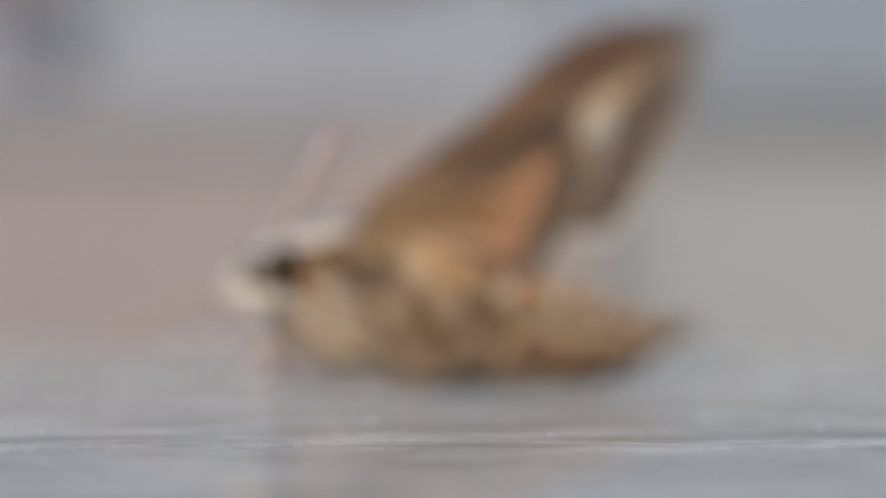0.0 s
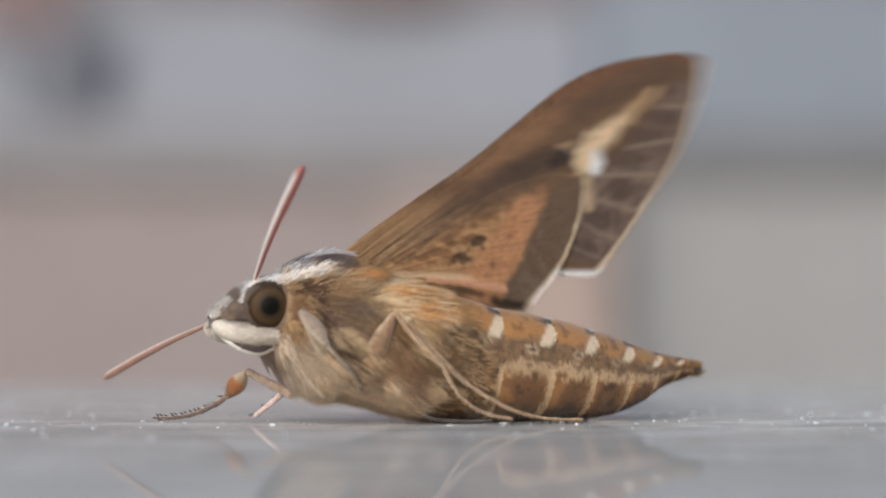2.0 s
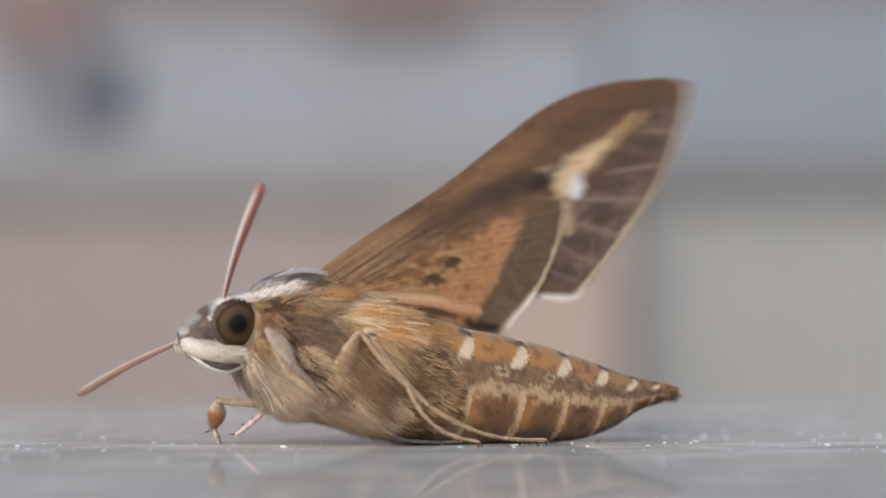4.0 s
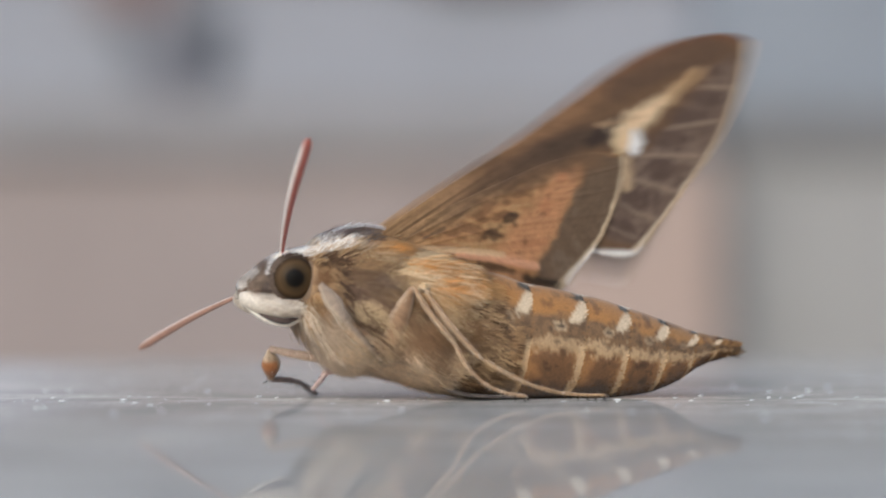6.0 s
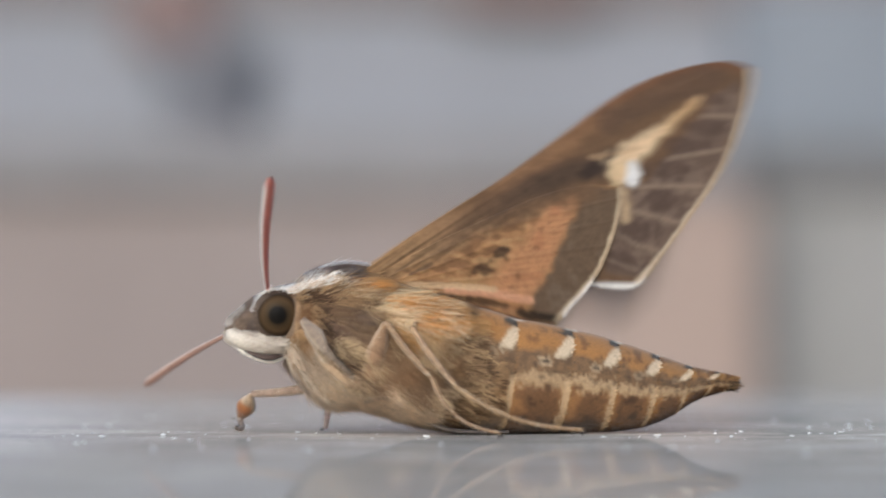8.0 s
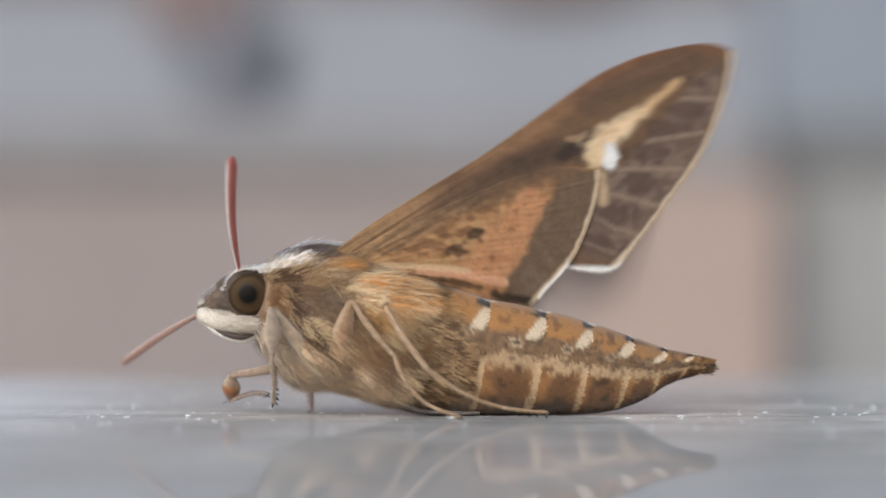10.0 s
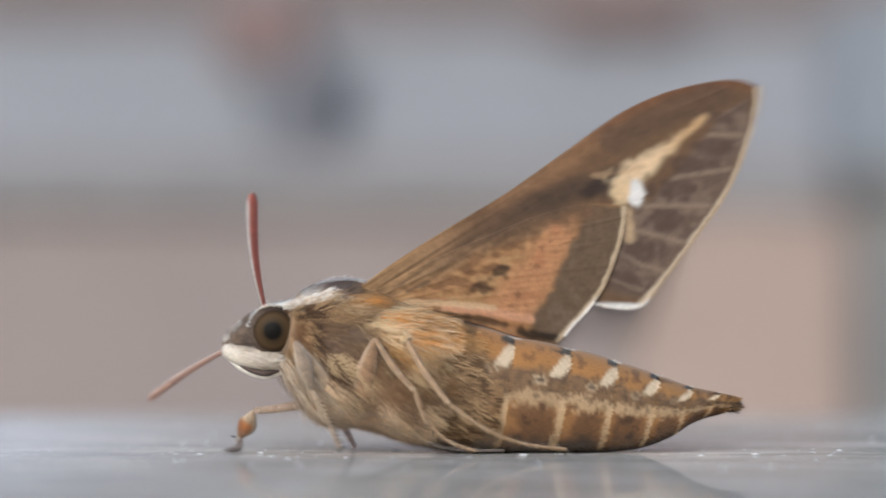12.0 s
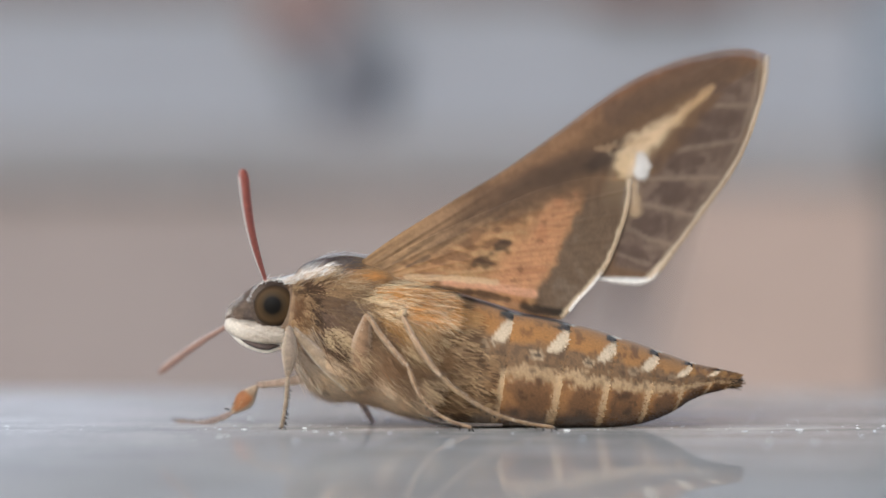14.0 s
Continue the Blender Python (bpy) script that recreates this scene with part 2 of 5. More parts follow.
PLASTER = plain("pink_plaster", lin(140, 128, 124), 0.9, 12, 0.10, depth=0.002)
STONE = plain("grey_coping", lin(132, 128, 129), 0.85, 20, 0.12, depth=0.002)
PALE = plain("pale_render", lin(147, 147, 153), 0.9, 6, 0.08)
GREY = plain("grey_concrete", lin(143, 140, 138), 0.9, 8, 0.08)
TEAL = plain("blue_grey_paint", lin(126, 130, 138), 0.7, 6, 0.08)
RAIL = plain("dark_grey_rail", lin(112, 110, 110), 0.8, 9, 0.1)
CLAY = plain("terracotta", lin(126, 106, 102), 0.85, 10, 0.15)
BEAM = plain("weathered_beam", lin(124, 114, 113), 0.85, 10, 0.12)
PEACH = plain("peach_plaster", lin(158, 139, 129), 0.9, 12, 0.08, depth=0.002)
SLATE = plain("dark_blue_glaze", lin(111, 111, 118), 0.5, 10, 0.1)
EARTH = plain("pale_paving", lin(165, 158, 150), 0.95, 3, 0.12)

tagged(part("ground", box(-150, 150, -150, 300, -0.84, -0.74), EARTH), "pale paved ground reaching into the distance", "ground", kind="structure")

edge, _, coping_z = far(1582, 335)
wall = part("garden_wall", box(-7, edge, 3.8, 4.0, -0.74, coping_z, 0.01), PLASTER)
tagged(wall, "low garden wall with pinkish plaster behind the table", "wall", kind="structure")
panel = part("plaster_panel", box(far(1190, 0)[0], edge - 0.01, 3.77, 3.797, -0.74, coping_z - 0.004, 0.006), PEACH)
tagged(panel, "peach plaster panel on the face of the garden wall", "wall panel", kind="structure")
ledge_top = far(0, 232)[2]
coping = part("wall_coping", box(-7, edge - 0.03, 3.77, 4.03, coping_z, ledge_top, 0.012), STONE)
tagged(coping, "thick grey stone coping on the garden wall", "coping", kind="structure")
side = part("concrete_wall", box(edge + 0.003, 8, 3.9, 4.15, -0.74, far(0, 330)[2], 0.01), GREY)
tagged(side, "plain grey concrete wall beside the garden wall", "wall", kind="structure")
rail = part("dark_rail", box(edge + 0.003, 8, 3.88, 4.16, far(0, 328)[2], far(0, 236)[2], 0.01), RAIL)
tagged(rail, "dark grey rail along the top of the concrete wall", "rail", kind="structure")
screen = part("painted_screen", box(edge + 0.003, 8, 3.92, 4.1, far(0, 234)[2], far(0, -60)[2], 0.01), TEAL)
tagged(screen, "blue-grey painted screen standing on the concrete wall", "screen", kind="structure")

shed = new("outbuilding")
tagged(shed, "pale rendered outbuilding with a terracotta roof edge", "building")
zt = far(0, 8, 5.3)[2]
part("wall", box(-9, 1.6, 5.1, 5.4, -0.74, zt, 0.01), PALE, shed)
part("roof", box(-9.2, 1.7, 5.085, 7.4, zt + 0.002, zt + 0.16, 0.012), BEAM, shed, "weathered roof edge")
for u0, u1, v0 in ((-420, -160, 50), (445, 612, 62), (1040, 1310, -2)):
    part("roof_tile", box(far(u0, 0, 5.1)[0], far(u1, 0, 5.1)[0], 5.04, 5.083, far(0, v0, 5.1)[2], far(0, -70, 5.1)[2], 0.02), CLAY, shed, "terracotta tile hung on the roof edge")
part("back_wall", box(-9, 1.6, 7.0, 7.3, -0.74, zt, 0.01), PALE, shed)


def pot(name, u, v_top, width, material_, label, base):
    """A round tapered plant pot with a rim."""
    x, y, z1 = far(u, v_top)
    r = width * K / 2
    h = z1 - base

    def turned(rings):
        bm, n = bmesh.new(), 40
        verts = [[bm.verts.new((x + q * math.cos(2 * math.pi * i / n), 3.9 + q * math.sin(2 * math.pi * i / n), z)) for i in range(n)] for q, z in rings]
        for a, b in zip(verts[:-1], verts[1:]):
            for i in range(n):
                bm.faces.new((a[i], a[(i + 1) % n], b[(i + 1) % n], b[i]))
        bmesh.ops.remove_doubles(bm, verts=bm.verts[:], dist=1e-5)
        bmesh.ops.recalc_face_normals(bm, faces=bm.faces[:])
        return bm
    ob = new(name)
    tagged(ob, label, "pot")
    part("pot_body", turned([(0.0, base), (0.72 * r, base), (0.8 * r, base + 0.3 * h), (0.92 * r, base + 0.8 * h), (0.9 * r, z1 - 0.02), (0.0, z1 - 0.02)]), material_, ob)
    part("rim", turned([(0.925 * r, base + 0.8 * h), (1.05 * r, base + 0.82 * h), (1.05 * r, z1), (0.93 * r, z1), (0.905 * r, z1 - 0.018), (0.925 * r, base + 0.8 * h)]), material_, ob)
    part("soil", turned([(0.0, z1 - 0.016), (0.9 * r, z1 - 0.016), (0.9 * r, z1 - 0.012), (0.0, z1 - 0.008)]), EARTH, ob)
    return ob


pot("plant_pot", 606, 70, 220, SLATE, "dark blue glazed plant pot on the stone coping", ledge_top)

# ---------------------------------------------------------------- the moth
S = 4.37e-5                     # metres to one unit of the moth's side drawing


def g(u, v, w=0.0):
    """A point of the side drawing (u along, v down, w into the depth) in the moth's space, drawn as seen from 0.19 m."""
    k = 1 + w / 4446
    return np.array(((784 + (u - 784) * k - 950) * S, w * S, (757 - (557 + (v - 557) * k)) * S))


moth = new("hawk_moth")
tagged(moth, "brown hawk moth with raised wings and a banded abdomen", "moth")


def smooth_table(rows, n=160):
    p = spline(rows, n)
    return lambda u: [np.interp(u, p[:, 0], p[:, k]) for k in range(1, p.shape[1])]


CHEST = smooth_table([(500, 516, 606, 50), (520, 488, 640, 80), (545, 467, 684, 104), (580, 457, 705, 122), (620, 454, 709, 130), (660, 462, 717, 134),
                      (700, 480, 729, 134), (750, 500, 743, 127), (800, 520, 752, 117), (845, 536, 756, 104)])
BELLY = smooth_table([(790, 526, 748, 100), (850, 541, 756, 108), (900, 556, 757, 110), (950, 566, 757, 108), (1000, 577, 757, 103), (1050, 590, 757, 96),
                      (1100, 606, 756, 86), (1150, 623, 750, 74), (1200, 641, 732, 58), (1235, 650, 710, 42), (1265, 656, 698, 28), (1296, 664, 690, 13)])
HEAD = smooth_table([(398, 557, 572, 9), (405, 545, 577, 26), (424, 530, 581, 44), (450, 509, 584, 56), (480, 495, 592, 64), (510, 489, 610, 74), (540, 482, 642, 86)])


def ring(form, u, phi, shear=0.0, swell=1.0):
    """Points on a lofted body: u along, phi round from the back over the near flank."""
    top_v, low_v, half = form(u)
    mid, high = (top_v + low_v) / 2, (low_v - top_v) / 2
    c, s = np.cos(phi), np.sin(phi)
    low = np.where(c < 0, np.sign(c) * np.abs(c) ** 0.86, c)
    uu = u + shear * c
    v = mid - high * low * np.where(c > 0, swell, 1.0)
    w = -half * np.sign(s) * np.abs(s) ** 0.9 * swell
    return np.stack([(uu - 950) * S, w * S, (757 - v) * S], -1), uu, v


def strands(name, parent, root, normal, lay, length, width, colour, mat, seed=0, lift=0.35, label="", kind="stuff"):
    """Tapered hairs or long scales, each a bent blade."""
    rs = np.random.RandomState(seed)
    n = len(root)
    lay = lay - normal * np.sum(lay * normal, 1)[:, None]
    lay = lay / (np.linalg.norm(lay, axis=1)[:, None] + 1e-12)
    lay = lay + rs.normal(0, 0.16, (n, 3))
    lay = lay / np.linalg.norm(lay, axis=1)[:, None]
    across = np.cross(lay, normal)
    across = across / (np.linalg.norm(across, axis=1)[:, None] + 1e-12) * np.asarray(width).reshape(-1, 1)
    length = np.asarray(length).reshape(-1, 1)
    up = normal * (lift * rs.uniform(0.4, 1.4, (n, 1)))
    p1 = root + length * 0.4 * (lay + up)
    p2 = p1 + length * 0.35 * (lay + up * 0.25)
    p3 = p2 + length * 0.3 * (lay - up * 0.35)
    verts = np.stack([root - across, root + across, p1 - across * 0.95, p1 + across * 0.95, p2 - across * 0.65, p2 + across * 0.65, p3], 1).reshape(-1, 3)
    faces = []
    for i in range(n):
        k = i * 7
        faces += [(k, k + 1, k + 3, k + 2), (k + 2, k + 3, k + 5, k + 4), (k + 4, k + 5, k + 6)]
    shade = rs.uniform(0.91, 1.08, (n, 1))
    cols = np.repeat(np.clip(colour * shade, 0, 1), 7, 0)
    return part_mesh(name, mesh_of(name, verts, faces, cols), mat, parent, label, kind)


def blobs(base, u, v, spots, seed):
    """Soft-edged patches of colour laid over one another."""
    col = np.tile(np.asarray(base), (len(u), 1))
    wob = (grain(u, v, 26, seed) - 0.5) * 0.7 + (grain(u, v, 9, seed + 1) - 0.5) * 0.5
    for cu, cv, ru, rv, rgb, k in spots:
        d = np.sqrt(((u - cu) / ru) ** 2 + ((v - cv) / rv) ** 2) + wob
        col = over(col, lin(*rgb), step(1.25, 0.7, d) * k)
    return col


# patches of the hair, some holding painted shade: centre, half sizes, colour, strength
UNDERSIDE_MARKS_AND_SHADE = [
    # last in this row: dark bottom hair with contact shade painted in
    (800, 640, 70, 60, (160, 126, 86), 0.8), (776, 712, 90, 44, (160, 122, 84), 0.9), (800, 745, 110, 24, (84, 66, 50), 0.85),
    # cream hair, painted paler in place of light bounced from the table
    (742, 640, 30, 24, (150, 116, 84), 0.8), (790, 596, 40, 22, (150, 118, 84), 0.8), (690, 690, 112, 58, (248, 222, 188), 1),
    (565, 680, 90, 50, (238, 216, 190), 1), (620, 700, 70, 34, (246, 222, 192), 1), (600, 650, 60, 28, (210, 180, 144), 1),
    (660, 600, 48, 40, (166, 132, 98), 0.9),
]
FLANK_MARKS_AND_SHADE = [
    (835, 610, 56, 66, (140, 112, 82), 0.9), (765, 640, 60, 46, (142, 108, 74), 0.7),
    (618, 562, 62, 44, (140, 108, 76), 0.8), (600, 580, 26, 40, (98, 75, 56), 0.8),
    (626, 620, 24, 20, (138, 106, 80), 0.8), (541, 556, 20, 46, (136, 100, 66), 1), (550, 604, 22, 24, (176, 138, 98), 0.9),
    # dark hair with the shade under the brow and in the hollow painted in
    (562, 514, 34, 15, (88, 64, 46), 0.9), (575, 548, 14, 34, (82, 60, 46), 0.9), (584, 600, 16, 28, (90, 66, 50), 0.8),
    (600, 560, 14, 34, (140, 112, 90), 0.9), (622, 540, 18, 28, (172, 140, 102), 0.9), (640, 560, 12, 22, (106, 82, 68), 0.9),
    (612, 530, 8, 20, (110, 92, 82), 0.8), (546, 645, 34, 52, (220, 196, 168), 1), (600, 668, 56, 26, (226, 203, 172), 0.9),
    (690, 640, 26, 34, (150, 112, 76), 0.7),
]
SHOULDER_MARKS = [
    (690, 555, 50, 28, (214, 164, 98), 0.95), (664, 526, 34, 13, (236, 212, 170), 1), (735, 524, 42, 16, (234, 208, 164), 0.9),
    (740, 552, 40, 16, (214, 158, 88), 0.9), (790, 560, 40, 18, (206, 168, 116), 0.8), (660, 497, 36, 17, (204, 142, 78), 0.9),
    (760, 520, 40, 12, (206, 178, 138), 0.8), (600, 476, 40, 12, (138, 123, 114), 1), (545, 470, 46, 16, (132, 114, 108), 1),
    (585, 458, 40, 6, (140, 104, 88), 0.8),
]


def chest_colour(u, v, phi):
    col = blobs(lin(180, 144, 102), u, v, UNDERSIDE_MARKS_AND_SHADE + FLANK_MARKS_AND_SHADE + SHOULDER_MARKS, 3)
    white = away(u, v, [(470, 506), (520, 494), (570, 472)])
    col = over(col, lin(232, 226, 218), step(6, 2, white + 6 * (grain(u, v, 8, 9) - 0.5)))
    col = over(col, lin(216, 196, 168), step(11, 4, away(u, v, [(522, 500), (560, 494), (606, 496)])) * 0.9)
    return col * 0.84


SEG = [800, 893, 992, 1074, 1148, 1207, 1256, 1296]


def belly_colour(seg, f, phi, u, v, seed):
    """Markings of one ring of the abdomen, shade painted in below; f runs to its hind edge, phi from the back down."""
    p = np.degrees(np.abs((phi + math.pi) % (2 * math.pi) - math.pi))
    n1, n2 = grain(u, v, 14, seed) - 0.5, grain(u * 1.3, v * 1.3, 5, seed + 3) - 0.5
    col = np.tile(lin(150, 112, 68), (len(u), 1))
    col = over(col, lin(164, 122, 80), step(20, 9, p + 8 * n1))
    col = over(col, lin(182, 126, 62), step(11, 20, p) * step(66, 52, p + 14 * n1) * (1.0, 1.0, 0.95, 0.75, 0.55, 0.4, 0.2)[seg])
    col = over(col, lin(116, 80, 48), step(0.06, 0.34, n1 + 0.6 * n2) * step(16, 28, p) * step(66, 54, p) * (0.5, 0.6, 0.7, 0.85, 0.85, 0.85, 0.85)[seg])
    col = over(col, lin(134, 102, 68), step(54, 66, p + 14 * n1) * step(98, 86, p))
    col = over(col, lin(84, 64, 46), step(0.56, 0.7, grain(u, v, 8, seed + 5) + 0.1 * n2) * step(52, 62, p) * step(86, 78, p) * 0.5)
    low = step(90, 97, p + 6 * n1)
    col = over(col, lin(168, 118, 66), low)
    col = over(col, lin(118, 82, 48), low * step(0.04, 0.3, f + 0.3 * n1) * step(0.95, 0.6, f + 0.3 * n1) * step(170, 116, p + 30 * n2) * 0.9)
    col = over(col, lin(60, 42, 26), low * step(0.12, 0.36, n1 + 0.5 * n2) * step(0.1, 0.3, f) * step(0.9, 0.7, f) * 0.65)
    # dark ventral scales, with occlusion near the table painted into the same tone
    col = over(col, lin(74, 53, 36), low * step(118, 150, p + 22 * n1) * 0.8)
    cream = lin(226, 190, 142)
    col = over(col, cream, step(9, 3, np.abs(p - 89 + 7 * n1 + 10 * n2)) * (0.1, 0.5, 0.6, 0.6, 0.55, 0.5, 0.4)[seg])
    col = over(col, cream, step(0.85, 0.91, f + 0.07 * n2 + 0.05 * n1) * step(84, 92, p) * step(172, 146, p) * 0.85)
    if seg < 6:
        slant = f + (p - 46) * 0.008
        col = over(col, lin(230, 205, 170), step(0.76, 0.82, slant + 0.05 * n2) * step(1.06, 1.0, slant) * step(27, 32, p + 4 * n2) * step(68, 60, p + 8 * n2))
        col = over(col, lin(34, 27, 24), step(0.74, 0.84, f + 0.12 * n2 + (p - 22) * 0.006) * step(34, 28, p + 6 * n2) * step(7, 11, p))
        col = over(col, lin(238, 226, 208), step(0.88, 0.94, f + 0.08 * n2) * step(18, 12, p))
    if seg:
        col = over(col, lin(238, 226, 208), step(0.14, 0.06, f + 0.06 * n2) * step(18, 12, p))
    ring_d = np.hypot((f - 0.5) * 80, (p - 70) * 1.7)
    col = over(col, lin(216, 186, 146), step(12, 8, ring_d + 8 * n2) * (0.3, 0.7, 0.6, 0.35, 0.2, 0.0, 0.0)[seg])
    col = over(col, lin(46, 36, 28), step(7, 3, ring_d + 6 * n2) * (0.8, 0.85, 0.8, 0.5, 0.4, 0.2, 0.0)[seg])
    col = over(col, lin(64, 46, 32), step(0.70, 0.82, grain(u, v, 5, seed + 9)) * step(62, 74, p) * step(100, 84, p) * 0.6)
    if seg == 0:
        # grey-brown hair comes over the first ring from the chest
        shag = step(0.75, 0.25, f + 0.5 * n1 + (60 - p) * 0.006) * step(40, 60, p + 14 * n1)
        col = over(col, lin(136, 110, 80), shag * 0.8)
        col = over(col, lin(88, 68, 50), shag * step(0.1, 0.4, n1 + n2) * 0.8)
    return col * 0.86


def normals_of(form, u, phi, shear=0.0):
    a, _, _ = ring(form, u, phi, shear)
    b, _, _ = ring(form, u + 3, phi, shear)
    c, _, _ = ring(form, u, phi + 0.03, shear)
    n = np.cross(c - a, b - a)
    n /= np.linalg.norm(n, axis=1)[:, None] + 1e-15
    axis = a - np.stack([a[:, 0], 0 * a[:, 0], np.full(len(a), 0) + (757 - sum(form(u)[:2]) / 2) * S], 1)
    n *= np.sign(np.sum(n * axis, 1))[:, None]
    return a, n, b - a


def on_flank(form, u, v):
    """Places, normals and the way back on the near flank at points of the side drawing."""
    top_v, low_v, _ = form(u)
    mid, high = (top_v + low_v) / 2, (low_v - top_v) / 2
    c = np.clip((mid - v) / high, -0.98, 0.98)
    c = np.where(c < 0, -np.abs(c) ** (1 / 0.86), c)
    return normals_of(form, u, np.arccos(c))


def hide_of(name, form, u0, u1, colour, mat, parent, n=60, m=64, shear=0.0, label=""):
    us, ph = np.linspace(u0, u1, n), np.linspace(0, 2 * math.pi, m, endpoint=False)
    U, PH = [q.ravel() for q in np.meshgrid(us, ph, indexing="ij")]
    pts, uu, vv = ring(form, U, PH, shear)
    faces = grid_faces(n, m, True) + [tuple(range(m)), tuple(range((n - 1) * m + m - 1, (n - 1) * m - 1, -1))]
    return part_mesh(name, mesh_of(name, pts, faces, colour(uu, vv, PH) * 0.8), mat, parent, label)


def pick(n, u0, u1, seed, near=0.72):
    """Random places round a body, thicker on the flank that is seen."""
    rs = np.random.RandomState(seed)
    phi = np.where(rs.rand(n) < near, rs.uniform(-0.15, math.pi, n), rs.uniform(math.pi, 2 * math.pi, n))
    return rs.uniform(u0, u1, n), phi, rs


def build_chest():
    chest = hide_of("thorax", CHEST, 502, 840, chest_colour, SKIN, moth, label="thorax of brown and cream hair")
    u, phi, rs = pick(42000, 506, 838, 11)
    at, nm, ax = normals_of(CHEST, u, phi)
    _, uu, vv = ring(CHEST, u, phi)
    # hair runs back, combed down on the flank, gathered into tufts and swept by a slow swirl
    cu, cv = np.floor((uu + 14 * grain(uu, vv, 20, 34)) / 17), np.floor((vv + 14 * grain(uu, vv, 20, 35)) / 11)
    tuft, tone = lattice(cu, cv, 36) - 0.5, lattice(cu, cv, 37)
    swirl = (grain(uu, vv, 70, 31) - 0.5) * 1.9 + tuft * 1.1
    lay = np.stack([np.abs(np.cos(swirl)) + 0.25, 0 * u, -np.sin(0.3 + swirl) * 0.85], 1)
    jig = rs.normal(0, 5, (2, len(u)))
    # low strands get a lighter colour to make up for their self-shadow
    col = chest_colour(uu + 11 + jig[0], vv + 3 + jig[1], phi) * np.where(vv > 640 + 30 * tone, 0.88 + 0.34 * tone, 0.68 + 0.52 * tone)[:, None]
    col = over(col, lin(216, 180, 130), ((tone > 0.8) & (rs.rand(len(u)) > 0.45)) * 0.5)
    size = rs.uniform(18, 38, len(u)) * S * (0.7 + 0.6 * grain(uu, vv, 40, 33))
    size = np.where(vv < 500, size * 0.62, size) * np.interp(uu, [700, 830], [1.0, 0.5])
    hollow = np.hypot((uu - 571) / 13, (vv - 550) / 30) < 1
    size = np.where(hollow | (uu < 556) & (vv < 600), size * 0.5, size)
    size = np.where(np.hypot((uu - 660) / 38, (vv - 497) / 19) < 1, size * 0.4, size)
    bare = (np.hypot(uu - 485, vv - 541) < 43) & (at[:, 1] < 0)
    size = np.where(bare, 1e-6, size)
    strands("fur", chest, at, nm, lay, size, rs.uniform(0.55, 1.2, len(u)) * S, col, HAIR, 12, 0.14)
    # locks: small sheaves of hair that meet at a tip and lie over the rest
    per, root, lays, tint, nms, lens = 64, [], [], [], [], []
    for i in range(210):
        cu = rs.uniform(590, 775)
        top_v, low_v, _ = CHEST(cu)
        cv = max(512, top_v + 18) + (low_v - 66 - max(512, top_v + 18)) * rs.rand()
        ang = 0.35 + (grain(cu, cv, 70, 31) - 0.5) * 2.0 + rs.normal(0, 0.25)
        ang = min(ang, 0.75) if cv > 600 else ang
        long = rs.uniform(34, 74) * np.interp(cu, [720, 775], [1.0, 0.6])
        tu, tv = cu + long * math.cos(ang), cv + long * math.sin(ang)
        q = rs.normal(0, 1, (2, per))
        hu, hv = cu + 7 * q[0] * abs(math.sin(ang)) + 6 * q[0], cv + 7 * q[1]
        a_, n_, _ = on_flank(CHEST, np.clip(hu, 510, 836), hv)
        root.append(a_ + n_ * rs.uniform(2, 9) * S)
        nms.append(n_)
        lays.append(np.stack([tu - hu, 0 * hu, -(tv - hv)], 1))
        c = chest_colour(np.full(1, cu), np.full(1, cv), None)[0]
        c = c * rs.uniform(0.68, 1.25)
        c = c * 0.45 + lin(236, 206, 158) * 0.55 if rs.rand() > (0.45 if cv < 600 and cu > 690 else 0.8) else c
        tint.append(np.tile(np.clip(c, 0, 1), (per, 1)))
        lens.append(np.hypot(tu - hu, tv - hv) * S * rs.uniform(0.8, 1.05, per))
    total = per * 210
    strands("hair_lock", chest, np.vstack(root), np.vstack(nms), np.vstack(lays), np.concatenate(lens), rs.uniform(0.35, 0.7, total) * S, np.vstack(tint), HAIR, 45, 0.26, "overlapping locks of brown and cream hair")
    # long pale and golden tufts below the wing root
    n = 3600
    u, v = rs.uniform(650, 770, n), rs.uniform(0, 1, n)
    v = 514 + (u - 650) * 0.12 + v * 42
    at, nm, ax = on_flank(CHEST, u, v)
    cell = lattice(np.floor(u / 11), np.floor((v - u * 0.3) / 8), 41)
    lay = np.stack([np.ones(n), 0 * u, -0.30 - 0.5 * (cell - 0.4)], 1)
    col = over(np.tile(lin(222, 160, 86), (n, 1)), lin(240, 214, 172), step(0.45, 0.6, cell))
    col = over(col, lin(150, 116, 78), step(0.25, 0.12, cell))
    strands("shoulder_tuft", chest, at + nm * 11 * S, nm, lay, rs.uniform(48, 88, n) * np.interp(u, [690, 770], [1.0, 0.7]) * S, rs.uniform(0.45, 0.9, n) * S, col, HAIR, 42, 0.14, "long golden and cream hair tuft")
    # grey-brown hair combed back over the first ring of the abdomen
    n = 5200
    u = rs.uniform(742, 838, n)
    top_v, low_v, _ = CHEST(u)
    v = top_v + 24 + (low_v - top_v - 56) * rs.rand(n)
    at, nm, ax = on_flank(CHEST, u, v)
    cell = lattice(np.floor((u + 0.3 * v) / 15), np.floor((v - u * 0.35) / 7), 46)
    lay = np.stack([np.ones(n), 0 * u, -0.34 - 0.5 * (cell - 0.5)], 1)
    col = over(np.tile(lin(156, 125, 90), (n, 1)), lin(116, 90, 64), step(0.42, 0.28, cell))
    col = over(col, lin(188, 156, 114), step(0.74, 0.86, cell) * 0.8)
